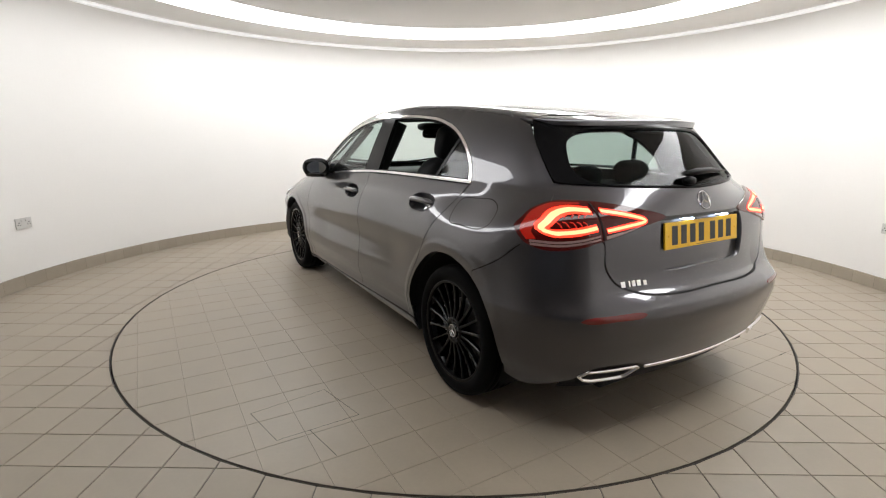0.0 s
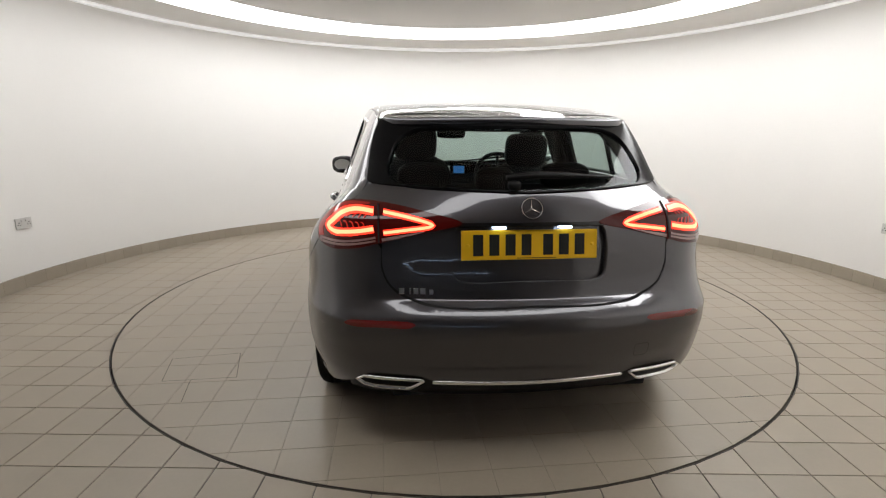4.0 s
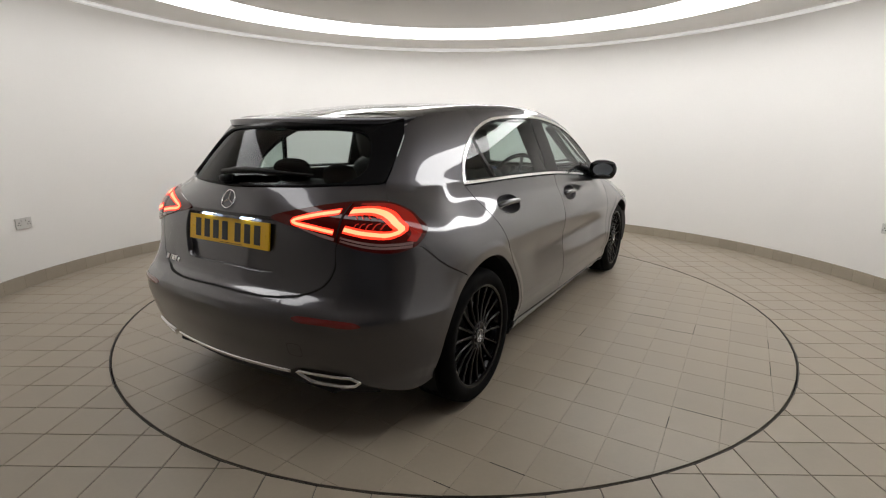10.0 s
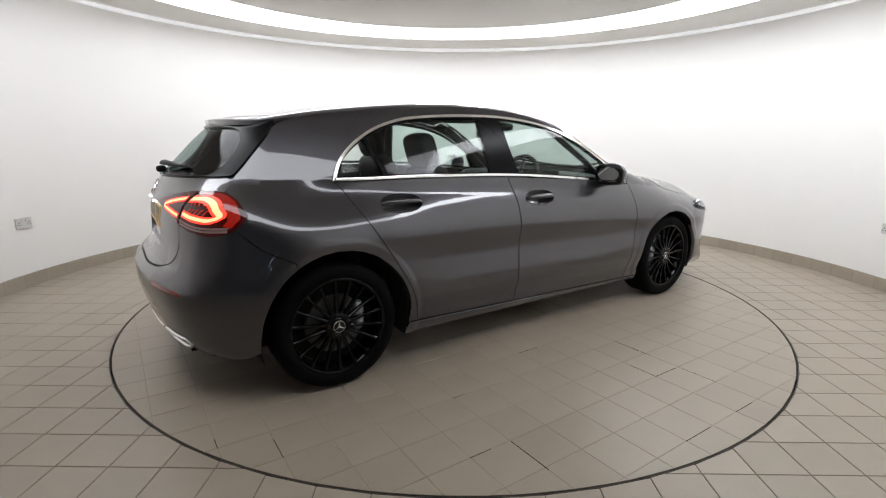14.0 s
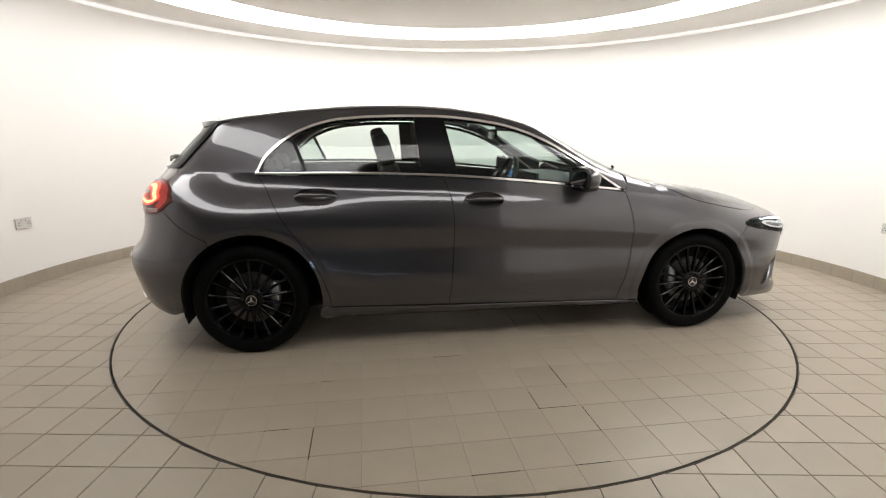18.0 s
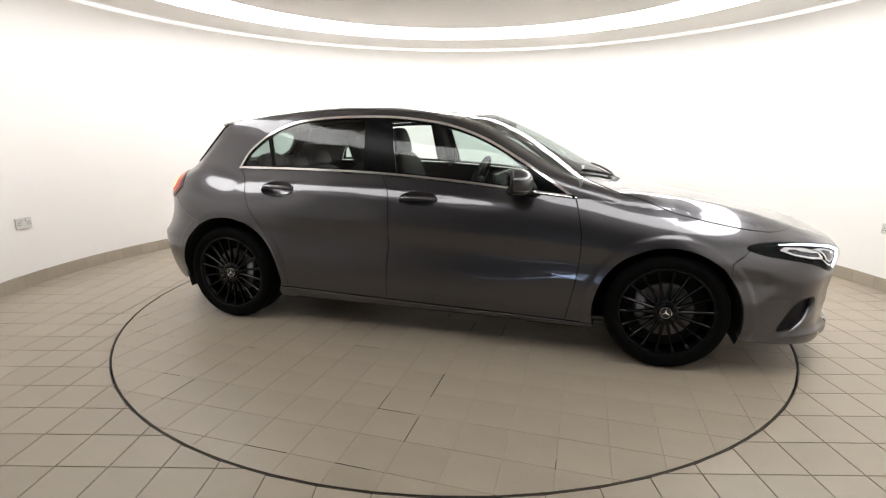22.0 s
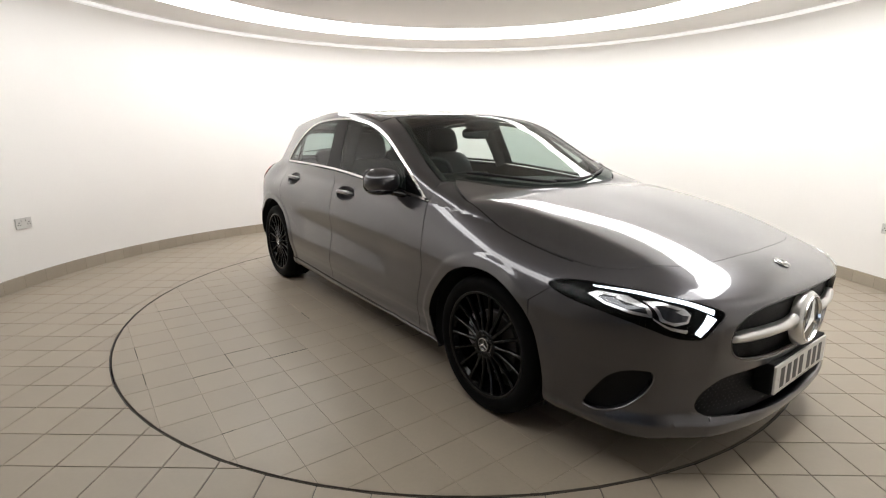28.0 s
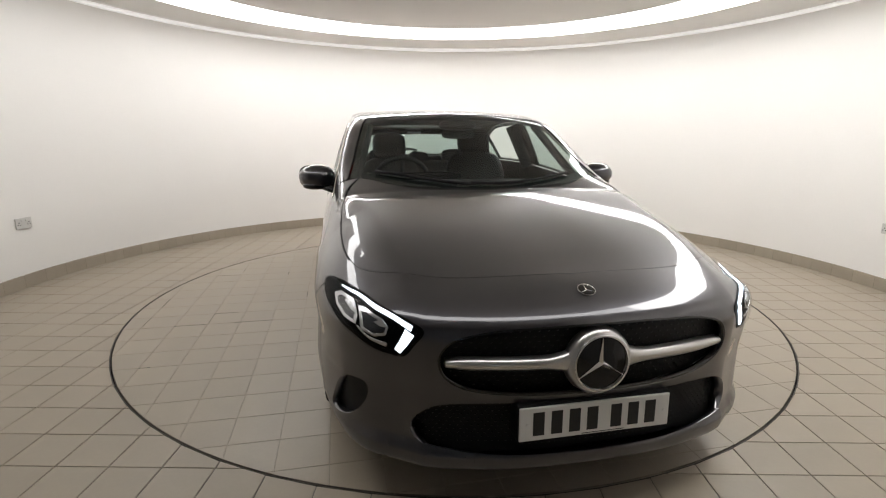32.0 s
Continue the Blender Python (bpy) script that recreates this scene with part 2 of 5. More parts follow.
    # worn joints: short dark open stretches along the tile edges, and a cracked corner
    rng = random.Random(11)
    marks = [(1.622, -1.50, 0, 0.24), (0.402, -1.89, 0, 0.21), (2.435, -1.88, 0, 0.25), (1.622, -0.66, 0, 0.18), (0.805, -2.14, 0, 0.20)]
    for _ in range(46):
        i, j = rng.randint(-9, 9), rng.randint(-9, 9)
        marks.append((0.402 + i * PITCH, -1.875 + j * PITCH, rng.random() < 0.45, rng.uniform(0.05, 0.2)))
    for x, y, flat, n in marks:
        x, y = x + CAR_AT.x, y + CAR_AT.y
        a, b = (x + n, y) if flat else (x, y + n)
        if max(math.hypot(x, y), math.hypot(a, b)) < TABLE_R - 0.03:
            w = 0.0016 if n < 0.2 else 0.0022
            part("open_joint", box(bmesh.new(), x - w, a + w, y - w, b + w, -0.006, 0.0004), RUBBER_GAP, table)
    for a, b in (((0.03, 1.335), (0.33, 1.40)), ((0.33, 1.40), (0.285, 1.755)), ((0.285, 1.755), (0.02, 1.70)), ((0.02, 1.70), (0.03, 1.335)), ((-0.20, 1.52), (0.02, 1.56))):
        a, b = Vector((*a, 0)) + CAR_AT, Vector((*b, 0)) + CAR_AT
        d = (b - a).normalized() * 0.0012
        n = Vector((-d.y, d.x, 0))
        bm = bmesh.new()
        bm.faces.new([bm.verts.new(p + Vector((0, 0, 0.0006))) for p in (a - n, b - n, b + n, a + n)])
        part("crack", bm, RUBBER_GAP, table, "thin dark crack in the tiles")
    return table


def socket(angle, z):
    """A white double wall socket."""
    ob = tagged(empty("wall_socket"), "white plastic double wall socket above the skirting", "socket", "wall sockets")
    ob.matrix_basis = Matrix.Translation(ROOM_AT) @ pose(0, 0, 0, 0, 0, math.degrees(angle)) @ Matrix.Translation((ROOM_R, 0, z))
    part("faceplate", box(bmesh.new(), -0.013, -0.005, -0.072, 0.072, -0.042, 0.042, 0.003), PLASTIC_WHITE, ob)
    part("back_box", box(bmesh.new(), -0.0095, 0.002, -0.069, 0.069, -0.039, 0.039, 0.002), PLASTIC_WHITE, ob).location.x = 0.001
    for side in (-1, 1):
        sw = part("switch", box(bmesh.new(), -0.018, -0.008, side * 0.020 - 0.006, side * 0.020 + 0.006, 0.012, 0.028, 0.001), PLASTIC_WHITE, ob)
        for dy, dz in ((0.0, 0.006), (-0.011, -0.012), (0.011, -0.012)):
            part("pin_hole", box(bmesh.new(), -0.0138, -0.010, side * 0.045 + dy - 0.0045, side * 0.045 + dy + 0.0045, dz - 0.004, dz + 0.004), SLOT_DARK, ob)
    return ob


TABLE = floor_and_table()
socket(math.atan2(0.109, -3.506), 0.523)
socket(math.atan2(0.217, 3.497), 0.507)


# ---------------------------------------------------------------- the form of the car's body
# x runs forward from the rear axle, y to the car's left, z up from the floor.
def curve(*pairs):
    """A smooth monotone curve through (x, value) pairs."""
    xs, ys = np.array([p[0] for p in pairs], float), np.array([p[1] for p in pairs], float)
    h, d = np.diff(xs), np.diff(ys) / np.diff(xs)
    m = np.zeros(len(xs))
    for i in range(1, len(xs) - 1):
        if d[i - 1] * d[i] > 0:
            w1, w2 = 2 * h[i] + h[i - 1], h[i] + 2 * h[i - 1]
            m[i] = (w1 + w2) / (w1 / d[i - 1] + w2 / d[i])
    m[0], m[-1] = d[0], d[-1]

    def at(x):
        x = np.asarray(x, float)
        i = np.clip(np.searchsorted(xs, x) - 1, 0, len(h) - 1)
        t = (x - xs[i]) / h[i]
        inside = (ys[i] * (1 + 2 * t) * (1 - t) ** 2 + h[i] * m[i] * t * (1 - t) ** 2 + ys[i + 1] * t * t * (3 - 2 * t) + h[i] * m[i + 1] * t * t * (t - 1))
        return np.where(x < xs[0], ys[0] + m[0] * (x - xs[0]), np.where(x > xs[-1], ys[-1] + m[-1] * (x - xs[-1]), inside))
    return at


def spline(*pairs):
    """A curve of even bend through (x, value) pairs, straight past its ends."""
    xs, ys = np.array([p[0] for p in pairs], float), np.array([p[1] for p in pairs], float)
    h, n = np.diff(xs), len(xs)
    m = np.eye(n)
    b = np.zeros(n)
    for i in range(1, n - 1):
        m[i, i - 1:i + 2] = h[i - 1], 2 * (h[i - 1] + h[i]), h[i]
        b[i] = 6 * ((ys[i + 1] - ys[i]) / h[i] - (ys[i] - ys[i - 1]) / h[i - 1])
    c = np.linalg.solve(m, b)

    def at(x):
        x = np.asarray(x, float)
        u = np.clip(x, xs[0], xs[-1])
        i = np.clip(np.searchsorted(xs, u) - 1, 0, n - 2)
        p, q = xs[i + 1] - u, u - xs[i]
        v = (c[i] * p ** 3 + c[i + 1] * q ** 3) / (6 * h[i]) + (ys[i] / h[i] - c[i] * h[i] / 6) * p + (ys[i + 1] / h[i] - c[i + 1] * h[i] / 6) * q
        end0 = (ys[1] - ys[0]) / h[0] - c[1] * h[0] / 6
        end1 = (ys[-1] - ys[-2]) / h[-1] + c[-2] * h[-1] / 6
        return v + np.where(x < xs[0], (x - xs[0]) * end0, 0) + np.where(x > xs[-1], (x - xs[-1]) * end1, 0)
    return at


BELT_Z = spline((-0.8, 0.93), (-0.5, 1.00), (-0.2, 1.017), (0.1, 1.020), (0.6, 1.016), (1.1, 1.002), (1.6, 0.967), (2.2, 0.910), (2.6, 0.865), (3.0, 0.810), (3.4, 0.73), (3.8, 0.62))
BELT_Y = spline((-0.8, 0.50), (-0.5, 0.652), (-0.25, 0.698), (0.05, 0.736), (0.5, 0.782), (1.1, 0.805), (1.7, 0.816), (2.2, 0.814), (2.6, 0.795), (3.0, 0.758), (3.4, 0.68), (3.8, 0.56))
MAX_Y = spline((-0.8, 0.78), (-0.5, 0.868), (-0.25, 0.896), (0.0, 0.897), (0.5, 0.888), (1.1, 0.888), (1.7, 0.889), (2.3, 0.890), (2.73, 0.900), (3.0, 0.888), (3.3, 0.845), (3.8, 0.74))
SILL_Y = spline((-0.8, 0.72), (-0.5, 0.81), (0.0, 0.865), (0.4, 0.862), (1.1, 0.862), (2.3, 0.862), (2.73, 0.872), (3.1, 0.868), (3.3, 0.845), (3.8, 0.75))
SIDE_S = curve((-0.35, 1.0), (0.0, 1.0), (0.05, 0.78), (0.10, 0.35), (0.17, 0.0), (1.0, 0.0))
# how far the side has drawn in from its widest to the belt: over the front wing, along the doors, over the rear wheel
WING_B = lambda s: np.clip((s - 0.55) / 0.45, 0, 1) ** 2.5 * (1.5 - 0.5 * np.clip((s - 0.55) / 0.45, 0, 1))
DOOR_B = curve((0.0, 0.0), (0.50, 0.0), (0.56, 0.02), (0.60, 0.055), (0.64, 0.115), (0.68, 0.19), (0.72, 0.28), (0.76, 0.38), (0.80, 0.49), (0.84, 0.64), (0.882, 0.825), (0.896, 0.868), (0.95, 0.935), (1.0, 1.0))
HAUNCH_B = spline((0.0, 0.0), (0.45, 0.0), (0.52, 0.0), (0.58, 0.004), (0.64, 0.024), (0.69, 0.085), (0.74, 0.195), (0.80, 0.415), (0.86, 0.675), (0.90, 0.83), (0.95, 0.945), (1.0, 1.0))
HOLLOW = spline((-0.35, 0.0), (0.10, 0.0), (0.16, -0.002), (0.28, -0.0105), (0.38, -0.0150), (0.46, -0.0140), (0.54, -0.008), (0.62, -0.002), (0.72, 0.0), (1.0, 0.0))
SIDE_OFF = curve((-0.35, -0.16), (-0.15, -0.035), (0.0, 0.0), (0.12, 0.0), (0.25, 0.003), (0.36, -0.002), (0.47, -0.008), (0.56, -0.004), (0.63, 0.0), (1.0, 0.0))
TOP_Z = curve((-0.8, 1.231), (-0.33, 1.313), (0, 1.367), (0.28, 1.398), (0.56, 1.416), (0.84, 1.423), (1.125, 1.419), (1.376, 1.405), (1.63, 1.374), (1.854, 1.292), (2.1, 1.166), (2.28, 1.063), (2.42, 0.985), (2.46, 0.9645), (2.475, 0.9600), (2.52, 0.955), (2.75, 0.923), (3, 0.879), (3.25, 0.822), (3.4, 0.782), (3.55, 0.742), (3.75, 0.66))
CROWN = spline((-0.4, 0.034), (0.3, 0.025), (1.2, 0.025), (1.6, 0.054), (2.1, 0.076), (2.3, 0.045), (2.45, 0.018), (2.7, 0.008), (3.2, 0.012), (3.6, 0.05))
REAR_X = curve((0.08, -0.35), (0.16, -0.58), (0.22, -0.67), (0.30, -0.730), (0.36, -0.752), (0.43, -0.772), (0.52, -0.786), (0.570, -0.782), (0.592, -0.768), (0.615, -0.741), (0.64, -0.708), (0.72, -0.690), (0.8, -0.687), (0.9, -0.669), (0.97, -0.642), (1.02, -0.615), (1.1, -0.54), (1.2, -0.445), (1.3, -0.350), (1.4, -0.30))
REAR_CORNER = curve((0.08, -0.35), (0.16, -0.58), (0.22, -0.67), (0.30, -0.730), (0.36, -0.752), (0.43, -0.772), (0.50, -0.786), (0.553, -0.7868), (0.567, -0.778), (0.60, -0.750), (0.64, -0.724), (0.69, -0.704), (0.74, -0.692), (0.8, -0.686), (0.9, -0.669), (0.97, -0.642), (1.02, -0.615), (1.1, -0.54), (1.2, -0.445), (1.3, -0.350), (1.4, -0.30))
FRONT_X = curve((0.06, 3.25), (0.10, 3.48), (0.14, 3.62), (0.18, 3.674), (0.232, 3.673), (0.252, 3.662), (0.28, 3.652), (0.42, 3.650), (0.54, 3.665), (0.62, 3.668), (0.66, 3.662), (0.685, 3.648), (0.71, 3.615), (0.745, 3.55), (0.82, 3.38))
NOSE_BOW = curve((0.0, 0.0), (0.12, 0.002), (0.26, 0.012), (0.45, 0.050), (0.548, 0.084), (0.572, 0.100), (0.62, 0.134), (0.7, 0.188), (0.78, 0.28), (0.84, 0.40), (0.92, 0.62))
GLASS_BOW = curve((0.86, 0.0), (0.92, 0.01), (1.05, 0.085), (1.2, 0.085), (1.32, 0.07))
BONNET_FOLD = spline((2.3, 0.73), (2.55, 0.695), (2.75, 0.650), (2.95, 0.620), (3.25, 0.592), (3.5, 0.56))
ROUND = curve((-0.4, 0.018), (0.5, 0.018), (1.6, 0.018), (2.2, 0.018), (2.6, 0.028), (3.2, 0.033))


def blend(a, b, k):
    """The greater of two distances, rounded over k where they meet."""
    d = np.abs(a - b) / k
    return np.maximum(a, b) + k * np.log1p(np.exp(-np.minimum(d, 60.0)))



def smooth(v):
    v = np.clip(v, 0, 1)
    return v * v * (3 - 2 * v)


def side_y(x, z):
    zb, yb = BELT_Z(x), BELT_Y(x)
    s = (z - 0.27) / (zb - 0.27)
    sl = np.clip(s, -0.35, 1.0)
    end = smooth((0.06 - x) / 0.38)
    back, fore = smooth((0.85 - x) / 0.75) - end, smooth((x - 1.5) / 0.65) + end
    a, b = SIDE_S(sl), np.clip(HAUNCH_B(sl) * back + WING_B(sl) * fore + DOOR_B(sl) * (1 - back - fore), 0, 1)
    low = a * SILL_Y(x) + (1 - a - b) * MAX_Y(x) + b * yb + SIDE_OFF(sl) + HOLLOW(sl) * smooth((x - 0.35) / 0.35) * smooth((2.2 - x) / 0.4)
    # raised lips round the wheel arches, and the fold that runs on from the rear bumper
    for cx, cz, r in ((0.012, 0.320, 0.380), (2.722, 0.302, 0.372)):
        low = low + 0.0045 * smooth((r + 0.070 - np.hypot(x - cx, z - cz)) / 0.032)
    low = low - 0.012 * smooth((x - 3.16) / 0.14) * smooth((0.452 - z) / 0.028) * smooth((z - 0.228) / 0.030)
    low = low - 0.007 * smooth((-0.28 - x) / 0.22) * smooth((z - 0.560) / 0.016) * smooth((0.74 - z) / 0.14)
    dz = np.maximum(z - zb, 0)
    fillet = 0.006 * np.clip((0.9 - x) / 0.6, 0, 1) * (1 - np.exp(-dz / 0.04))
    rear = np.clip((0.9 - x) / 0.6, 0, 1)
    lean = 0.26 + 0.10 * rear + 0.10 * np.clip((x - 2.05) / 0.4, 0, 1)
    return low - lean * dz - 0.28 * dz * dz - fillet


def body_f(x, y, z, tail=True):
    """Below nought inside the body, nought on its skin. Without its tail the roof runs on to the back."""
    y = np.abs(y)
    q = np.minimum(y, 1.2)
    wing = np.clip((x - 2.45) / 0.3, 0, 1)
    v = q - BONNET_FOLD(x)
    dome = wing * smooth((3.52 - x) / 0.2) * (0.19 * (v + np.sqrt(v * v + 0.012 ** 2)) + 0.004 * np.exp(-(q / 0.16) ** 2))      # fall outside the bonnet's fold
    top = z - (TOP_Z(x) - CROWN(x) * (q / 0.6) ** 2 - dome)
    side = y - side_y(x, z)
    w = np.clip((q - 0.42) / 0.18, 0, 1)
    back = (REAR_X(z) * (1 - w) + REAR_CORNER(z) * w + (0.052 + np.clip(GLASS_BOW(np.clip(z, 0.86, 1.32)), 0, 1)) * (q / 0.5) ** 2 + 0.19 * (q / 0.86) ** 9) - x
    nose = x - (FRONT_X(z) - NOSE_BOW(q))
    under = 0.17 - z
    shoulder = blend(top, side, ROUND(np.clip(x, -0.4, 3.2)))
    ends = blend(nose, under, 0.02)
    if tail:
        ends = blend(ends, back * 0.8, 0.02)
    return blend(shoulder, ends, np.where(x > 2, 0.015, 0.026))


def solve(axis, a, b, lo, hi, tail=True):
    """The skin's third coordinate, along axis, at two given ones."""
    a, b = np.asarray(a, float), np.asarray(b, float)
    lo, hi = np.full(a.shape, float(lo)), np.full(a.shape, float(hi))
    for _ in range(27):
        mid = (lo + hi) / 2
        p = ((mid, a, b), (a, mid, b), (a, b, mid))[axis]
        out = body_f(*p, tail) > 0
        hi, lo = np.where(out, mid, hi), np.where(out, lo, mid)
    return (lo + hi) / 2


DOMAINS = {"side": (1, 0.0, 1.1), "top": (2, 0.5, 1.7), "front": (0, 1.5, 3.9), "rear": (0, 0.6, -1.0), "lamp": (0, -0.31, -1.0), "spoiler": (2, 0.5, 1.7)}


def on_skin(domain, uv):
    """Points of the skin over plan points: (x, z) for side (y above nought), (x, y) for top, (y, z) for front and rear."""
    uv = np.asarray(uv, float).reshape(-1, 2)
    axis, lo, hi = DOMAINS[domain]
    w = solve(axis, uv[:, 0], uv[:, 1], lo, hi, domain != "spoiler")
    return np.stack(((w, uv[:, 0], uv[:, 1]), (uv[:, 0], w, uv[:, 1]), (uv[:, 0], uv[:, 1], w))[axis], 1)


def skin_normal(p, tail=True):
    e = 1e-4
    n = np.stack([body_f(*(p + d).T, tail) - body_f(*(p - d).T, tail) for d in np.eye(3) * e], 1)
    return n / np.linalg.norm(n, axis=1, keepdims=True)


# ---------------------------------------------------------------- car materials
def paint():
    m = mat("dark_grey_metallic_paint", (0.056, 0.0548, 0.061), 0.30, 0.88, 1.0)
    b = m.node_tree.nodes["Principled BSDF"]
    mp = coords(m)
    flake = node(m, "ShaderNodeTexVoronoi", Scale=900.0)
    link(m, mp, "Vector", flake, "Vector")
    r = node(m, "ShaderNodeMapRange")
    r.inputs["To Min"].default_value, r.inputs["To Max"].default_value = 0.27, 0.33
    b.inputs["Coat IOR"].default_value = 1.66
    b.inputs["Coat Roughness"].default_value = 0.022
    link(m, flake, "Color", r, "Value")
    link(m, r, "Result", b, "Roughness")
    return m


def glass_mat(name, tint, gloss=0.0, base=0.026, edge=0.5):
    m = bpy.data.materials.new(name)
    m.use_nodes = True
    nt = m.node_tree
    nt.nodes.remove(nt.nodes["Principled BSDF"])
    out = nt.nodes["Material Output"]
    clear, shine, mix = node(m, "ShaderNodeBsdfTransparent"), node(m, "ShaderNodeBsdfGlossy"), node(m, "ShaderNodeMixShader")
    lw, pw, ma = node(m, "ShaderNodeLayerWeight", Blend=0.5), node(m, "ShaderNodeMath"), node(m, "ShaderNodeMath")
    pw.operation, ma.operation = "POWER", "MULTIPLY_ADD"
    pw.inputs[1].default_value, ma.inputs[1].default_value, ma.inputs[2].default_value = 4.0, edge, base
    link(m, lw, "Facing", pw, 0)
    link(m, pw, "Value", ma, 0)
    clear.inputs["Color"].default_value = (*tint, 1)
    shine.inputs["Roughness"].default_value = gloss
    link(m, ma, "Value", mix, "Fac")
    link(m, clear, "BSDF", mix, 1)
    link(m, shine, "BSDF", mix, 2)
    link(m, mix, "Shader", out, "Surface")
    return m


PAINT = paint()
CHROME = mat("satin_chrome", (0.84, 0.83, 0.82), 0.12, 1.0)
BLACK_BORDER = mat("black_glass_border", (0.004, 0.004, 0.0045), 0.2, spec=0.12)
CHROME_BRIGHT = mat("bright_chrome", (0.85, 0.85, 0.85), 0.06, 1.0)
SILVER = mat("silver_satin_plastic", (0.62, 0.61, 0.60), 0.28, 0.9)
BLACK_GLOSS = mat("gloss_black_plastic", (0.005, 0.005, 0.0055), 0.08, 0, 0.4, 0.4)
BLACK = vary(mat("black_grained_plastic", (0.005, 0.005, 0.0053), 0.5, spec=0.25), 0.2, 8, 300, 0.05, 0.1)
DARK_VOID = mat("dark_inside", (0.006, 0.006, 0.006), 0.9)
RUBBER = vary(mat("black_tyre_rubber", (0.0028, 0.0027, 0.0027), 0.7, spec=0.08), 0.25, 6, 120, 0.08, 0.15)
RIM_BLACK = mat("gloss_black_alloy", (0.0022, 0.0022, 0.0026), 0.16, 0.0, 0.05, 0.22)
DISC = mat("brake_disc_steel", (0.13, 0.125, 0.12), 0.4, 1.0)
CALIPER = mat("grey_caliper", (0.35, 0.36, 0.37), 0.35, 0.8)
GLASS = glass_mat("tinted_window_glass", (0.68, 0.77, 0.74), 0.0, 0.045)
GLASS_REAR = glass_mat("grey_rear_glass", (0.52, 0.60, 0.585), 0.0, 0.025, 0.3)
CLEAR = glass_mat("clear_lens", (0.93, 0.94, 0.95), 0.0, 0.008, 0.10)
SEAT = vary(mat("black_seat_leather", (0.022, 0.0225, 0.024), 0.5, spec=0.3), 0.2, 6, 200, 0.06, 0.15)
DASH = vary(mat("dark_dash_plastic", (0.022, 0.022, 0.024), 0.6), 0.2, 6, 300, 0.05, 0.1)
LINING = vary(mat("dark_headlining", (0.035, 0.035, 0.036), 0.9), 0.2, 6, 300)
SCREEN_BLUE = mat("lit_display", (0.02, 0.05, 0.1), 0.2, emit=(0.10, 0.35, 0.9), glow=0.5)
RED_LENS = mat("dark_red_lens", (0.16, 0.008, 0.006), 0.06, 0, 1.0)
RED_SMOKE = mat("smoked_red_lens", (0.030, 0.001, 0.001), 0.06, 0, 0.45, 0.3, emit=(1.0, 0.012, 0.006), glow=0.02)
RED_GLOW = mat("lit_red_strip", (0.6, 0.03, 0.01), 0.3, emit=(1.0, 0.030, 0.012), glow=3.0)
RED_CORE = mat("bright_red_core", (0.8, 0.1, 0.05), 0.3, emit=(1.0, 0.20, 0.09), glow=4.6)
RED_EDGE = mat("glowing_lens_edge", (0.05, 0.003, 0.002), 0.08, 0, 0.4, emit=(1.0, 0.03, 0.012), glow=0.26)
RED_DIM = mat("dim_red_strip", (0.4, 0.02, 0.01), 0.3, emit=(1.0, 0.04, 0.02), glow=0.30)
PINK_LENS = mat("pale_pink_lens", (0.30, 0.19, 0.18), 0.12, 0, 1.0)
DRL = mat("daytime_running_strip", (0.9, 0.9, 0.9), 0.3, emit=(0.80, 0.90, 1.0), glow=3.2)
PLATE_LAMP = mat("plate_lamp", (0.9, 0.9, 0.9), 0.3, emit=(0.65, 0.8, 1.0), glow=6.0)
PLATE_YELLOW = mat("yellow_plate", (0.72, 0.42, 0.012), 0.3)
PLATE_WHITE = mat("white_plate", (0.68, 0.67, 0.64), 0.3)
PLATE_INK = mat("plate_black", (0.012, 0.012, 0.012), 0.35)
REFLECTOR = mat("red_reflector", (0.15, 0.009, 0.008), 0.12, 0, 1.0)


# ---------------------------------------------------------------- panels laid on the body's form
def path(pts, step=0.012, closed=False):
    """A smooth line through points, evenly sampled."""
    p = np.asarray(pts, float)
    if len(p) == 2:
        n = max(2, int(np.linalg.norm(p[1] - p[0]) / step) + 1)
        return p[0] + (p[1] - p[0]) * np.linspace(0, 1, n)[:, None]
    q = np.vstack([p[-1:], p, p[:2]]) if closed else np.vstack([2 * p[0] - p[1], p, 2 * p[-1] - p[-2]])
    out = []
    for i in range(1, len(q) - 2):
        a, b, c, d = q[i - 1], q[i], q[i + 1], q[i + 2]
        n = max(2, int(np.linalg.norm(c - b) / step))
        t0, t1 = 0.0, np.linalg.norm(b - a) ** 0.5 + 1e-9
        t2 = t1 + np.linalg.norm(c - b) ** 0.5 + 1e-9
        t3 = t2 + np.linalg.norm(d - c) ** 0.5 + 1e-9
        t = np.linspace(t1, t2, n, endpoint=False)[:, None]
        a1, a2, a3 = (t1 - t) / t1 * a + t / t1 * b, (t2 - t) / (t2 - t1) * b + (t - t1) / (t2 - t1) * c, (t3 - t) / (t3 - t2) * c + (t - t2) / (t3 - t2) * d
        b1, b2 = (t2 - t) / t2 * a1 + t / t2 * a2, (t3 - t) / (t3 - t1) * a2 + (t - t1) / (t3 - t1) * a3
        out.append((t2 - t) / (t2 - t1) * b1 + (t - t1) / (t2 - t1) * b2)
    if not closed:
        out.append(p[-1:])
    return np.vstack(out)


def ring(*lines):
    """One closed outline out of lines laid end to end, without doubled points."""
    p = np.vstack(lines)
    keep = [0]
    for i in range(1, len(p)):
        if np.linalg.norm(p[i] - p[keep[-1]]) > 1e-3:
            keep.append(i)
    if np.linalg.norm(p[keep[-1]] - p[keep[0]]) < 1e-3:
        keep.pop()
    return p[keep]


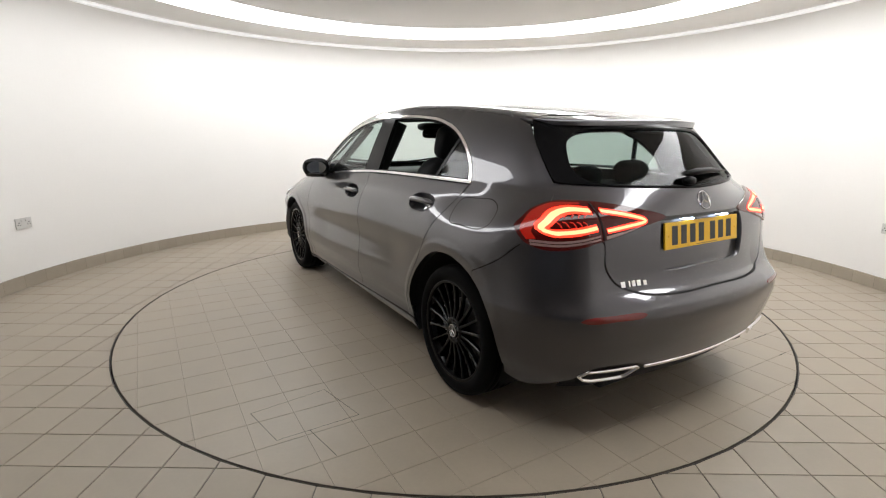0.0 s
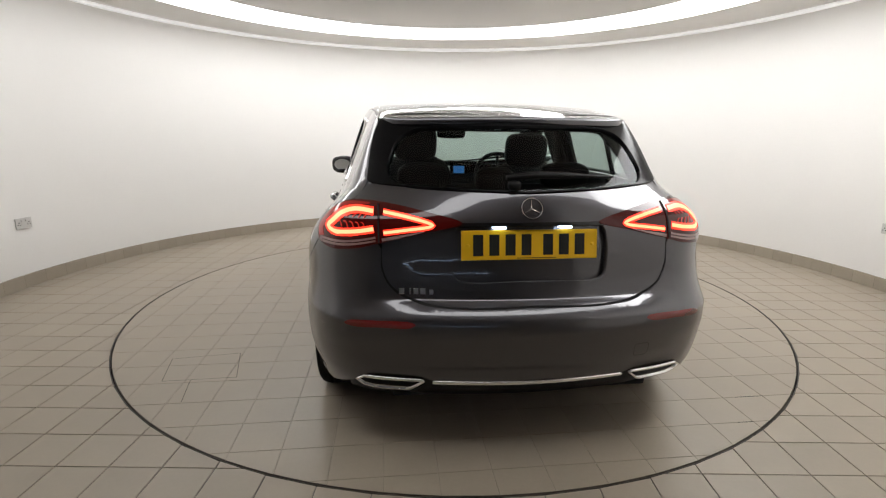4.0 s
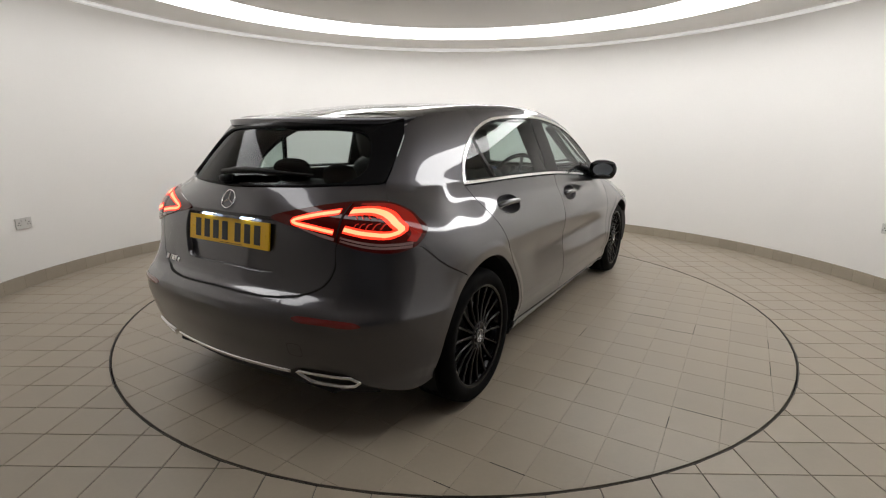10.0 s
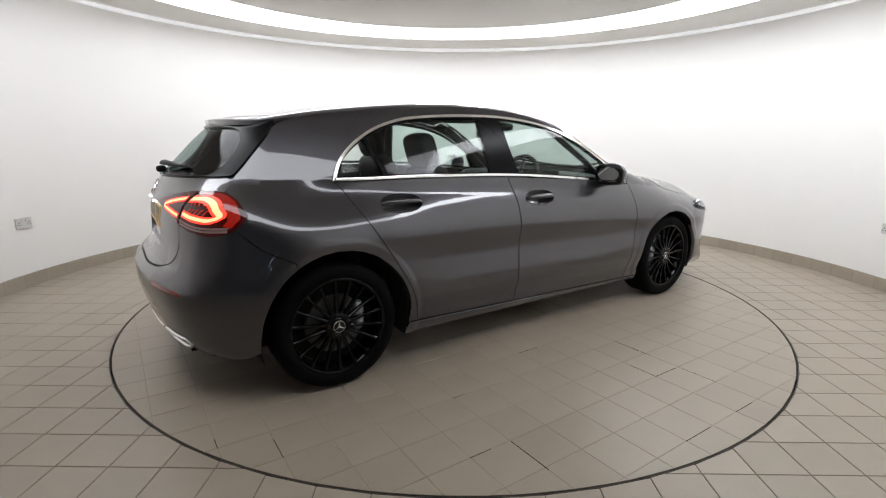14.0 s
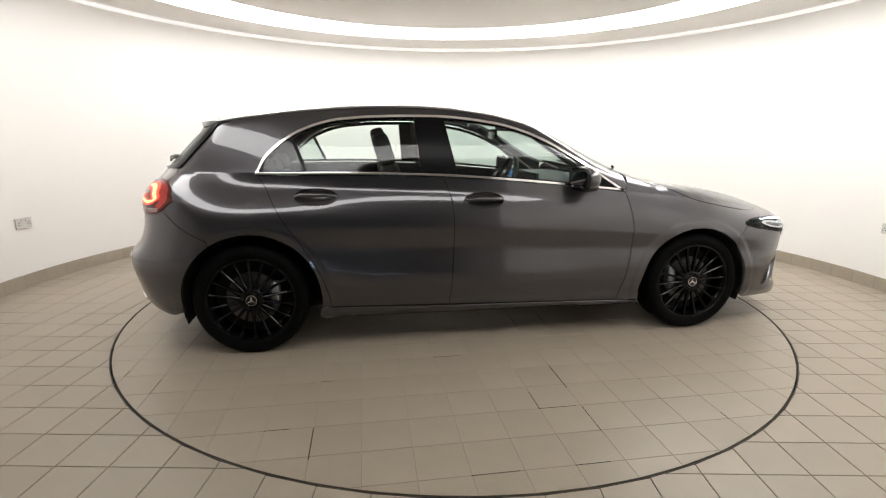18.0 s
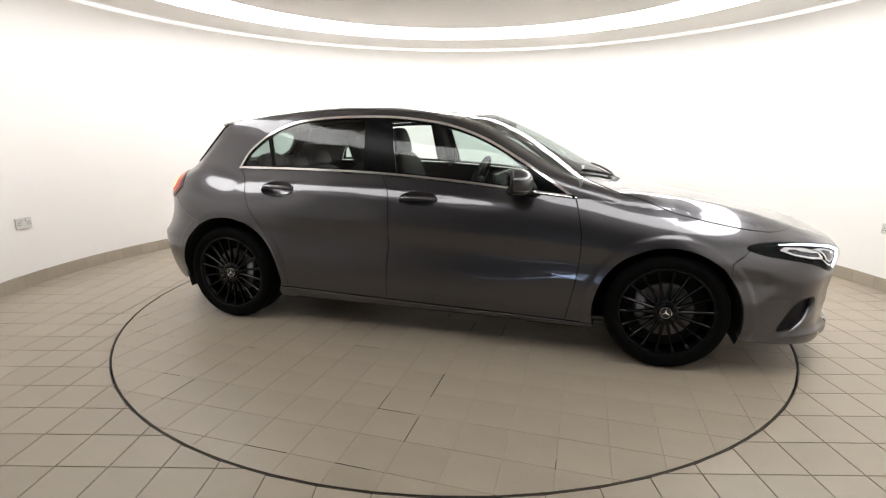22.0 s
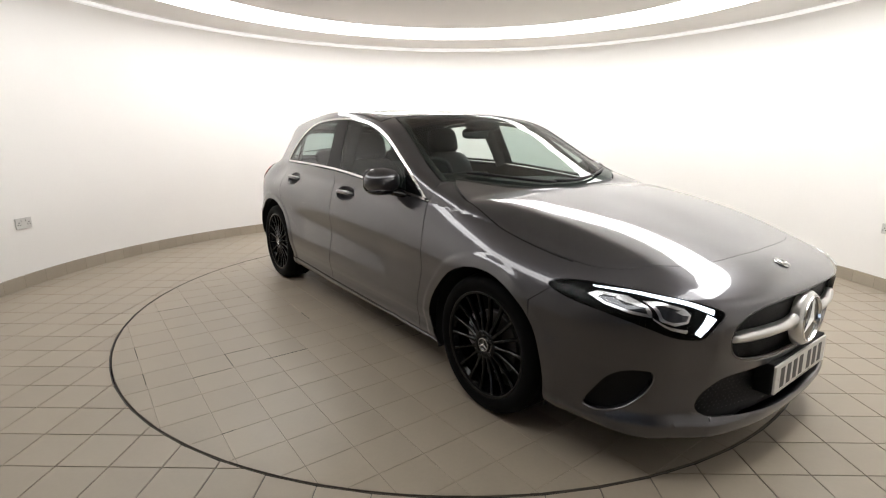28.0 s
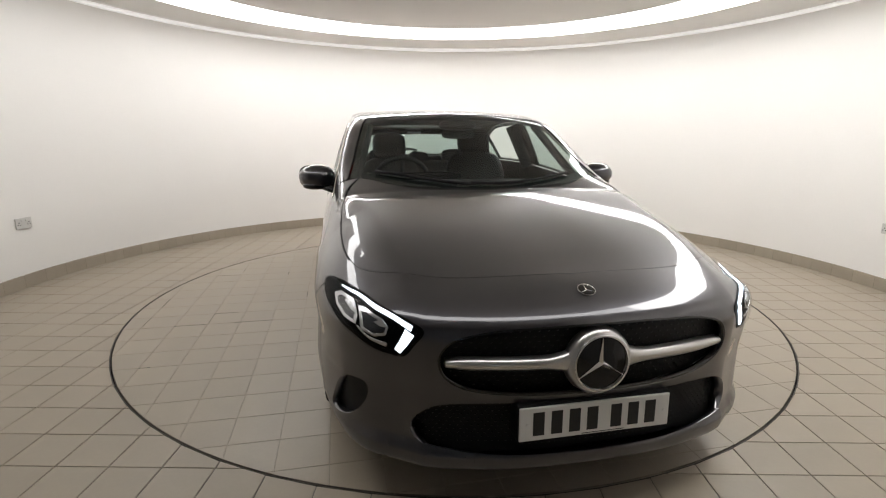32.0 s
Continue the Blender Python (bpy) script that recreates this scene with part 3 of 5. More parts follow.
def area(p):
    x, y = p[:, 0], p[:, 1]
    return 0.5 * float(np.sum(x * np.roll(y, -1) - np.roll(x, -1) * y))


def inset(p, d):
    """The outline drawn in by d."""
    if area(p) < 0:
        p = p[::-1]
    e = np.roll(p, -1, 0) - np.roll(p, 1, 0)
    n = np.stack([-e[:, 1], e[:, 0]], 1)
    return p + d * n / (np.linalg.norm(n, axis=1, keepdims=True) + 1e-12)


def inside(pts, loop):
    x, y = pts[:, 0], pts[:, 1]
    hit = np.zeros(len(pts), bool)
    for (ax, ay), (bx, by) in zip(loop, np.roll(loop, -1, 0)):
        if ay != by:
            hit ^= ((ay > y) != (by > y)) & (x < (bx - ax) * (y - ay) / (by - ay) + ax)
    return hit


from mathutils.geometry import delaunay_2d_cdt


def apart(pts, edge):
    """The squared distance of each point from the nearest one of an edge."""
    return np.concatenate([((c[:, None] - edge[None]) ** 2).sum(2).min(1) for c in np.array_split(pts, len(pts) // 400 + 1)])


def patch(domain, outline, holes=(), step=0.028, gap=0.0, off=0.0, depth=0.004, side=1, lift=None, refine=False):
    """Vertices, faces and normals of a panel of the skin over an outline in its plan, with a turned-in edge."""
    loops = [inset(np.asarray(outline, float), gap)] + [inset(np.asarray(h, float), -gap)[::-1] for h in holes]
    edge = np.vstack(loops)
    lo, hi = loops[0].min(0), loops[0].max(0)
    gx, gy = np.meshgrid(np.arange(lo[0], hi[0], step), np.arange(lo[1], hi[1], step))
    grid = np.stack([gx.ravel(), gy.ravel()], 1)
    ok = inside(grid, loops[0])
    for h in loops[1:]:
        ok &= ~inside(grid, h)
    grid = grid[ok]
    pick = np.zeros((0, 2))
    if refine:      # closer points where the form turns quickly
        fine = step / 3
        fx, fy = np.meshgrid(np.arange(lo[0], hi[0], fine), np.arange(lo[1], hi[1], fine))
        sub = np.stack([fx.ravel(), fy.ravel()], 1)
        ok = inside(sub, loops[0])
        for h in loops[1:]:
            ok &= ~inside(sub, h)
        nn = np.zeros((len(sub), 3))
        nn[ok] = skin_normal(on_skin(domain, sub[ok]), domain != "spoiler")
        nn, good = nn.reshape(fx.shape + (3,)), ok.reshape(fx.shape)
        turn = np.zeros(fx.shape)
        turn[:-1] = np.linalg.norm(np.diff(nn, axis=0), axis=2) * good[:-1] * good[1:]
        turn[:, :-1] = np.maximum(turn[:, :-1], np.linalg.norm(np.diff(nn, axis=1), axis=2) * good[:, :-1] * good[:, 1:])
        pick = sub[ok & (turn > 0.035).ravel()]
        if len(pick):
            pick = pick[apart(pick, edge) > (0.6 * fine) ** 2]
            cell = {(round(p / fine), round(q / fine)) for p, q in pick}
            grid = grid[[(round(p / fine), round(q / fine)) not in cell for p, q in grid]]
    if len(grid):
        grid = grid[apart(grid, edge) > (0.45 * step) ** 2]
    pts = np.vstack([edge, grid, pick])
    edges, k = [], 0
    for l in loops:
        edges += [(k + i, k + (i + 1) % len(l)) for i in range(len(l))]
        k += len(l)
    got = delaunay_2d_cdt([Vector(p) for p in pts], edges, [], 1, 1e-6)
    uv = np.array([(v.x, v.y) for v in got[0]])
    tris = np.array([tuple(f) for f in got[2]])
    mid = uv[tris].mean(1)
    keep = inside(mid, loops[0])
    for h in loops[1:]:
        keep &= ~inside(mid, h)
    tris = [tuple(int(i) for i in t) for t in tris[keep]]
    tail = domain != "spoiler"
    p = on_skin(domain, uv)
    n = skin_normal(p, tail)
    p = p + n * (off if lift is None else off + lift(p)[:, None])
    flip = domain in ("rear", "lamp") or (domain == "side" and side > 0)
    if domain == "side" and side < 0:
        p[:, 1] *= -1
        n[:, 1] *= -1
    if flip:
        tris = [t[::-1] for t in tris]
    verts, norms, faces = [p], [n], list(tris)
    if depth:
        count = {}
        for t in tris:
            for i in range(3):
                a, b = t[i], t[(i + 1) % 3]
                count[(a, b)] = count.get((a, b), 0) + 1
        rim = [(a, b) for a, b in count if (b, a) not in count]
        base, remap, top_v, low_v, rim_n = len(p), {}, [], [], []
        for a, b in rim:
            for v in (a, b):
                if v not in remap:
                    remap[v] = len(remap)
                    top_v.append(p[v] - n[v] * 0.0)
                    low_v.append(p[v] - n[v] * depth)
                    rim_n.append(n[v])
        m = len(remap)
        acc = np.zeros((m, 3))
        for a, b in rim:
            d = np.cross(p[b] - p[a], n[a])
            acc[remap[a]] += d
            acc[remap[b]] += d
        acc /= np.linalg.norm(acc, axis=1, keepdims=True) + 1e-12
        verts += [np.array(top_v), np.array(low_v)]
        norms += [acc * 0.7 + np.array(rim_n) * 0.7, acc]
        for a, b in rim:
            faces.append((base + remap[b], base + remap[a], base + m + remap[a], base + m + remap[b]))
    return np.vstack(verts), faces, np.vstack(norms)


def skin(name, material, parent, patches, label=""):
    """One part out of one or more patches, with the form's own normals."""
    verts, faces, norms, k = [], [], [], 0
    for v, f, n in patches:
        verts.append(v)
        norms.append(n)
        faces += [tuple(i + k for i in q) for q in f]
        k += len(v)
    me = bpy.data.meshes.new(name)
    v = np.vstack(verts) + np.array(CAR_AT)
    me.from_pydata(v.tolist(), [], faces)
    me.polygons.foreach_set("use_smooth", [True] * len(me.polygons))
    me.update()
    n = np.vstack(norms)
    n = n / (np.linalg.norm(n, axis=1, keepdims=True) + 1e-12)
    me.normals_split_custom_set_from_vertices(n.tolist())
    me.materials.append(material)
    ob = new(name, me)
    ob.parent = parent
    return tagged(ob, label)


def carpart(name, bm, material, parent, label="", smooth=True):
    return part(name, bm, material, parent, label, smooth, CAR_AT)


# ---------------------------------------------------------------- the car's panels
CAR = tagged(empty("car"), "dark grey metallic five-door hatchback with gloss black wheels", "car")

SILL_LINE = lambda x: 0.262 - 0.024 * (x - 0.4)
DLO_TOP = path([(0.045, 1.012), (0.10, 1.115), (0.25, 1.238), (0.43, 1.309), (0.62, 1.336), (1.03, 1.347), (1.25, 1.334), (1.49, 1.296), (1.70, 1.225), (1.945, 1.092), (2.13, 0.973), (2.235, 0.905)])
DLO_BELT = path([(2.235, 0.905), (1.6, 0.967), (1.1, 1.002), (0.6, 1.014), (0.045, 1.012)], 0.02)
REAR_GAP = path([(0.062, 1.000), (0.09, 0.965), (0.18, 0.805), (0.30, 0.62), (0.395, 0.45), (0.438, 0.30), (0.441, 0.261)])
MID_GAP = path([(1.098, 1.000), (1.143, 0.882), (1.157, 0.65), (1.134, SILL_LINE(1.134))])
FRONT_GAP = path([(2.230, 0.902), (2.245, 0.849), (2.270, 0.714), (2.266, 0.541), (2.21, SILL_LINE(2.21))])
BELT_LOW = lambda x: np.interp(x, DLO_BELT[::-1, 0], DLO_BELT[::-1, 1]) - 0.004


def arch(cx, cz, r, a0, a1, n=40):
    a = np.radians(np.linspace(a0, a1, n))
    return np.stack([cx + r * np.cos(a), cz + r * np.sin(a)], 1)


REAR_ARCH = arch(0.012, 0.320, 0.380, -9, 189)       # from its front end round to its back
FRONT_ARCH = arch(2.722, 0.302, 0.372, -14, 194)


def roof_edge(x):
    """Where the skin turns from roof to side."""
    ys = np.linspace(0.35, 0.80, 90)
    p = on_skin("top", np.stack([np.full(90, x), ys], 1))
    n = skin_normal(p)
    i = int(np.argmax(n[:, 1] > n[:, 2] * 0.8))
    return p[i if i else -1]


HOOD_EDGE = path([(2.262, 0.668), (2.37, 0.722), (2.60, 0.768), (2.95, 0.772), (3.12, 0.745), (3.22, 0.705), (3.33, 0.60), (3.40, 0.46), (3.43, 0.30), (3.447, 0.0)], 0.015)
HOOD_EDGE3 = on_skin("top", HOOD_EDGE)
SCREEN_EDGE = path([(2.235, 0.725), (2.10, 0.702), (1.85, 0.652), (1.65, 0.606), (1.545, 0.575)], 0.015)
SCREEN_HEAD = path([(1.545, 0.575), (1.62, 0.33), (1.655, 0.0)], 0.015)
SCREEN3 = on_skin("top", SCREEN_EDGE)
ROOF_EDGE3 = np.array([roof_edge(x) for x in np.linspace(-0.10, 1.545, 60)])
HATCH_TOP = path([(0.080, 0.0), (0.079, 0.30), (0.060, 0.46), (0.01, 0.545), (-0.06, 0.578), (-0.10, ROOF_EDGE3[0, 1])], 0.015)
HATCH_SIDE = path([tuple(ROOF_EDGE3[0, 1:]), (0.570, 1.265), (0.584, 1.232), (0.600, 1.155), (0.610, 1.078), (0.614, 1.046), (0.636, 1.008), (0.665, 0.985)], 0.012)    # (y, z)
HATCH_SIDE3 = on_skin("rear", HATCH_SIDE)
BUMPER_CUT = path([(-0.418, 0.815), (-0.33, 0.735), (-0.20, 0.665)], 0.012)      # rear bumper against the wing (x, z)
NOSE_CUT = path([(3.10, 0.690), (3.07, 0.66), (3.012, 0.612)], 0.012)           # front bumper against the wing
SPLIT_F, SPLIT_R = 0.655, 0.640


def both(f):
    for side in (1, -1):
        f(side)


HANDLES = ((0.380, 0.893), (1.337, 0.864))


def handle_oval(cx, cz):
    a = np.linspace(0, 2 * math.pi, 44, endpoint=False)
    return np.stack([cx + 0.116 * np.sign(np.cos(a)) * np.abs(np.cos(a)) ** 0.9, cz + 0.043 * np.sign(np.sin(a)) * np.abs(np.sin(a)) ** 0.92], 1)


def doors(side):
    word = "left" if side > 0 else "right"
    # front door
    top = path([(2.230, 0.902), (1.6, BELT_LOW(1.6)), (1.098, BELT_LOW(1.098))], 0.02)[::-1]
    out = ring(top, FRONT_GAP, path([(2.21, SILL_LINE(2.21)), (1.134, SILL_LINE(1.134))], 0.02), MID_GAP[::-1])
    fd = skin("front_door", PAINT, CAR, [patch("side", out, holes=[handle_oval(*HANDLES[1])], gap=0.0030, side=side, step=0.014)])
    top = path([(1.098, BELT_LOW(1.098)), (0.6, BELT_LOW(0.6)), (0.062, BELT_LOW(0.07))], 0.02)[::-1]
    out = ring(top, MID_GAP, path([(1.134, SILL_LINE(1.134)), (0.441, 0.261)], 0.02), REAR_GAP[::-1])
    rd = skin("rear_door", PAINT, CAR, [patch("side", out, holes=[handle_oval(*HANDLES[0])], gap=0.0030, side=side, step=0.014)])
    # sill
    a, b = REAR_ARCH[0], FRONT_ARCH[-1]
    out = ring(path([(a[0], a[1]), (0.441, 0.258), (1.3, SILL_LINE(1.3) - 0.003), (2.21, SILL_LINE(2.21) - 0.003), (b[0], b[1])], 0.03), path([(b[0] + 0.003, b[1] - 0.005), (b[0] + 0.01, 0.165), (a[0] - 0.01, 0.20), (a[0] - 0.003, a[1] - 0.005)], 0.03))
    skin("sill", PAINT, CAR, [patch("side", out, gap=0.0025, side=side, off=0.007)])
    return fd, rd


def wings(side):
    # front wing: bonnet edge, headlamp, arch, door gap
    hood = HOOD_EDGE3[HOOD_EDGE3[:, 0] < 3.19][:, [0, 2]]
    hood = hood[np.r_[True, np.diff(hood[:, 0]) > 0]]
    arc = np.vstack([[(3.012, 0.5350)], FRONT_ARCH[FRONT_ARCH[:, 0] < 3.008]])
    out = ring(path([(2.235, 0.906), tuple(hood[0])], 0.01), hood, NOSE_CUT - (0.0024, 0.0), arc, path([tuple(arc[-1]), (2.21, SILL_LINE(2.21))], 0.02), FRONT_GAP[::-1])
    skin("front_wing", PAINT, CAR, [patch("side", out, gap=0.0030, side=side, step=0.009)])
    # side frame: rear wing, pillars and roof rail
    arc = REAR_ARCH[REAR_ARCH[:, 0] > -0.196]
    arc = np.vstack([arc[arc[:, 1] > 0.2], [(-0.20, 0.6354)]])
    hs = HATCH_SIDE3[:, [0, 2]]
    out = ring(REAR_GAP[::-1], DLO_TOP, path([(2.235, 0.906), (2.25, 0.945)], 0.01), SCREEN3[:, [0, 2]], ROOF_EDGE3[::-1][:, [0, 2]], hs, path([tuple(hs[-1]), (-0.415, 0.92), (-0.455, 0.865), (-0.455, 0.835), (-0.418, 0.815)], 0.012), BUMPER_CUT + (0.0024, 0.0024), path([(-0.1976, 0.6674), tuple(arc[-1])], 0.01), arc[::-1], path([tuple(arc[0]), (0.441, 0.261)], 0.02))
    skin("side_frame", PAINT, CAR, [patch("side", out, gap=0.0022, side=side, step=0.013)])
    # fuel flap on the left wing only is a scored line
    if side > 0:
        out = path([(0.075, 0.935), (-0.05, 0.955), (-0.165, 0.958), (-0.235, 0.925), (-0.24, 0.87), (-0.19, 0.842), (-0.05, 0.838), (0.055, 0.845)], 0.012, True)
        inner = inset(out, 0.0042)
        skin("fuel_flap_gap", DARK_VOID, CAR, [patch("side", out, holes=[inner], off=0.0008, depth=0, side=1, step=0.02)], "thin dark gap round the fuel flap")


def front_end():
    # bonnet and roof
    half = HOOD_EDGE
    base = path([(2.262, 0.668), (2.42, 0.45), (2.50, 0.0)], 0.02)
    out = ring(half, (half * (1, -1))[::-1], base * (1, -1), base[::-1])
    skin("bonnet", PAINT, CAR, [patch("top", out, gap=0.0026, step=0.018)])
    side = np.stack([ROOF_EDGE3[:, 0], ROOF_EDGE3[:, 1]], 1)
    h = ring(HATCH_TOP, side, path([tuple(side[-1]), (1.545, 0.575)], 0.012), SCREEN_HEAD)
    out = ring(h, (h * (1, -1))[::-1])
    skin("roof", PAINT, CAR, [patch("top", out, gap=0.0012, step=0.035)])
    # front bumper: middle, and a cheek on each side
    edge = HOOD_EDGE3[np.abs(HOOD_EDGE3[:, 1]) < SPLIT_F][:, 1:]
    col = path([(SPLIT_F, float(edge[0, 1])), (SPLIT_F, 0.150)], 0.02)
    bottom = path([(SPLIT_F, 0.150), (0.3, 0.125), (0.0, 0.120)], 0.03)
    h = ring(edge[::-1], col, bottom)
    out = ring(h, (h * (-1, 1))[::-1])
    mid = patch("front", out, holes=[grille_line(), intake_line()], step=0.025, depth=0.03, refine=True)
    cheeks = []
    col3 = on_skin("front", col)[:, [0, 2]]
    arc = np.vstack([FRONT_ARCH[FRONT_ARCH[:, 0] > 3.016], [(3.012, 0.5350)]])
    up = HOOD_EDGE3[(HOOD_EDGE3[:, 1] >= SPLIT_F) & (HOOD_EDGE3[:, 0] > 3.10)][:, [0, 2]]
    for side in (1, -1):
        out = ring(up, col3, path([tuple(col3[-1]), (3.2, 0.155), tuple(arc[0])], 0.02), arc, NOSE_CUT[::-1], path([(3.10, 0.690), tuple(up[0])], 0.01))
        cheeks.append(patch("side", out, holes=[vent_line()], step=0.022, side=side, depth=0.03, refine=True))
    skin("front_bumper", PAINT, CAR, [mid] + cheeks)


def grille_line():
    h = path([(0.0, 0.668), (0.2, 0.666), (0.38, 0.652), (0.475, 0.618), (0.505, 0.565), (0.49, 0.505), (0.43, 0.462), (0.30, 0.440), (0.0, 0.428)], 0.015)
    return ring(h, (h * (-1, 1))[::-1])


def intake_line():
    h = path([(0.0, 0.405), (0.40, 0.412), (0.52, 0.395), (0.575, 0.345), (0.585, 0.295), (0.54, 0.262), (0.36, 0.245), (0.0, 0.235)], 0.015)
    return ring(h, (h * (-1, 1))[::-1])


def vent_line():
    return path([(3.255, 0.268), (3.285, 0.335), (3.335, 0.405), (3.385, 0.432), (3.445, 0.432), (3.448, 0.38), (3.39, 0.295), (3.31, 0.262)], 0.012, True)


def rear_end():
    # tailgate, under the window
    low = path([(0.0, 0.617), (0.284, 0.615), (0.43, 0.632), (0.52, 0.675), (0.556, 0.74), (0.562, 0.84), (0.585, 0.90), (0.64, 0.955), (0.665, 0.985)], 0.015)
    top = path([(0.665, 0.985), (0.60, 1.038), (0.40, 1.030), (0.0, 1.018)], 0.015)
    h = ring(low, top)
    out = ring(h, (h * (-1, 1))[::-1])
    skin("tailgate", PAINT, CAR, [patch("rear", out, holes=[recess_line()], gap=0.002, step=0.025, depth=0.027, refine=True)])
    for side in (1, -1):
        corner = path([(0.50, 0.985), (0.60, 1.05), (0.625, 1.035), (0.66, 0.99), (0.69, 0.955), (0.60, 0.93)], 0.015, True) * (side, 1)
        skin("hatch_corner", PAINT, CAR, [patch("rear", corner, step=0.02, off=-0.005, depth=0)])
    # recess of the number plate
    skin("plate_recess", PAINT, CAR, [patch("rear", inset(recess_line(), -0.006), step=0.02, off=-0.024, depth=0)])
    # rear bumper
    col = path([(SPLIT_R, 0.83), (SPLIT_R, 0.322)], 0.02)
    lowcut = path([(0.0, 0.612), (0.284, 0.610), (0.433, 0.626), (0.525, 0.670), (0.562, 0.735), (0.568, 0.83), (SPLIT_R, 0.83)], 0.012)
    h = ring(lowcut, col, path([(SPLIT_R, 0.322), (0.62, 0.338), (0.42, 0.338), (0.385, 0.322), (0.0, 0.320)], 0.02))
    out = ring(h, (h * (-1, 1))[::-1])
    pcs = [patch("rear", out, step=0.022, refine=True)]
    col3 = on_skin("rear", col)[:, [0, 2]]
    arc = np.vstack([[(-0.20, 0.6354)], REAR_ARCH[(REAR_ARCH[:, 0] < -0.204) & (REAR_ARCH[:, 1] > 0.255)]])
    for side in (1, -1):
        o = ring(BUMPER_CUT, arc, path([tuple(arc[-1]), (-0.45, 0.232), (-0.60, 0.285), tuple(col3[-1])], 0.015), col3[::-1], path([tuple(col3[0]), (-0.52, 0.845), (-0.462, 0.835), (-0.418, 0.815)], 0.015))
        pcs.append(patch("side", o, step=0.022, side=side, refine=True))
    skin("rear_bumper", PAINT, CAR, pcs)
    # black valance under it
    h = ring(path([(0.0, 0.326), (0.385, 0.328), (0.42, 0.344), (0.62, 0.344), (0.66, 0.322), (0.70, 0.27), (0.70, 0.235)], 0.02), path([(0.70, 0.225), (0.5, 0.20), (0.0, 0.19)], 0.03))
    out = ring(h, (h * (-1, 1))[::-1])
    skin("valance", BLACK, CAR, [patch("rear", out, step=0.03, off=-0.01)], "black plastic valance")
    # rear window and its black fins
    g = path([(0.0, 1.024), (0.40, 1.036), (0.500, 1.047), (0.530, 1.080), (0.518, 1.15), (0.480, 1.215), (0.41, 1.252), (0.0, 1.264)], 0.015)
    out = ring(g, (g * (-1, 1))[::-1])
    skin("rear_window", GLASS_REAR, CAR, [patch("rear", out, step=0.03, depth=0, off=-0.002)], "tinted rear window")
    o = path([(0.0, 1.020), (0.40, 1.032), (0.590, 1.041), (0.610, 1.048), (0.609, 1.078), (0.599, 1.155), (0.583, 1.232), (0.569, 1.265), (0.548, 1.30), (0.0, 1.31)], 0.015)
    rim = ring(o, (o * (-1, 1))[::-1])
    skin("window_surround", BLACK_BORDER, CAR, [patch("rear", rim, holes=[out], step=0.02, off=0.008, depth=0.03)], "gloss black surround and side fins of the rear window")
    # roof spoiler
    back = path([(-0.365, 0.0), (-0.352, 0.20), (-0.305, 0.40), (-0.235, 0.515), (-0.16, 0.565)], 0.015)
    h = ring(HATCH_TOP, path([(-0.10, ROOF_EDGE3[0, 1]), (-0.16, 0.565)], 0.01), back[::-1])
    out = ring(h, (h * (1, -1))[::-1])
    skin("roof_spoiler", PAINT, CAR, [patch("spoiler", out, gap=0.002, step=0.025, depth=0.028)])
    skin("spoiler_underside", BLACK_GLOSS, CAR, [patch("spoiler", inset(out, 0.004), step=0.03, off=-0.026, depth=0.002)], "black underside of the roof spoiler")


def recess_line():
    h = path([(0.0, 0.903), (0.272, 0.903), (0.285, 0.890), (0.290, 0.72), (0.275, 0.703), (0.0, 0.700)], 0.012)
    return ring(h, (h * (-1, 1))[::-1])


def windows(side):
    # chrome frame round the side windows
    top, low = DLO_TOP, DLO_BELT
    outer = ring(top, low)
    inner = inset(outer, 0.0125)
    skin("window_chrome", CHROME, CAR, [patch("side", outer, holes=[inner], step=0.012, off=0.004, side=side, depth=0.008)], "satin chrome frame round the side windows")
    glass = inset(outer, 0.0105)
    # black pillar covers and window seals
    belt = lambda x: float(np.interp(x, DLO_BELT[::-1, 0], DLO_BELT[::-1, 1]))
    head = lambda x: float(np.interp(x, DLO_TOP[:, 0], DLO_TOP[:, 1]))

    def pane(x0b, x0t, x1b, x1t):
        zb = lambda x: belt(x) + 0.017
        zt = lambda x: head(x) - 0.018
        xs_t = np.linspace(x0t, x1t, max(6, int(abs(x1t - x0t) / 0.02)))
        xs_b = np.linspace(x1b, x0b, max(6, int(abs(x1b - x0b) / 0.02)))
        return ring(np.stack([xs_t, [zt(x) for x in xs_t]], 1), np.stack([xs_b, [zb(x) for x in xs_b]], 1))
    fdw = pane(1.185, 1.115, 2.03, 1.955)
    rdw = pane(0.335, 0.255, 0.978, 0.948)
    qdw = pane(0.085, 0.105, 0.318, 0.238)
    for o in (fdw, rdw, qdw):
        if o is rdw and side > 0:
            continue      # this window is wound down
        skin("side_window", GLASS, CAR, [patch("side", o, step=0.03, off=-0.001, side=side, depth=0)], "tinted side window")
    skin("pillar_cover", BLACK_BORDER, CAR, [patch("side", inset(glass, 0.0), holes=[inset(o, 0.002) for o in (fdw, rdw, qdw)], step=0.03, off=0.0005, side=side, depth=0.02)], "gloss black window pillars and seals")


def screens():
    base = path([(2.235, 0.725), (2.40, 0.47), (2.475, 0.0)], 0.02)
    h = ring(SCREEN_HEAD[::-1], SCREEN_EDGE[::-1], base)
    out = ring(h, (h * (1, -1))[::-1])
    skin("windscreen", GLASS, CAR, [patch("top", inset(out, 0.004), step=0.03, off=-0.003, depth=0)], "tinted windscreen")
    inner = inset(out, 0.035)
    skin("screen_border", BLACK_GLOSS, CAR, [patch("top", inset(out, 0.003), holes=[inner], step=0.02, off=-0.0055, depth=0)], "black border of the windscreen")


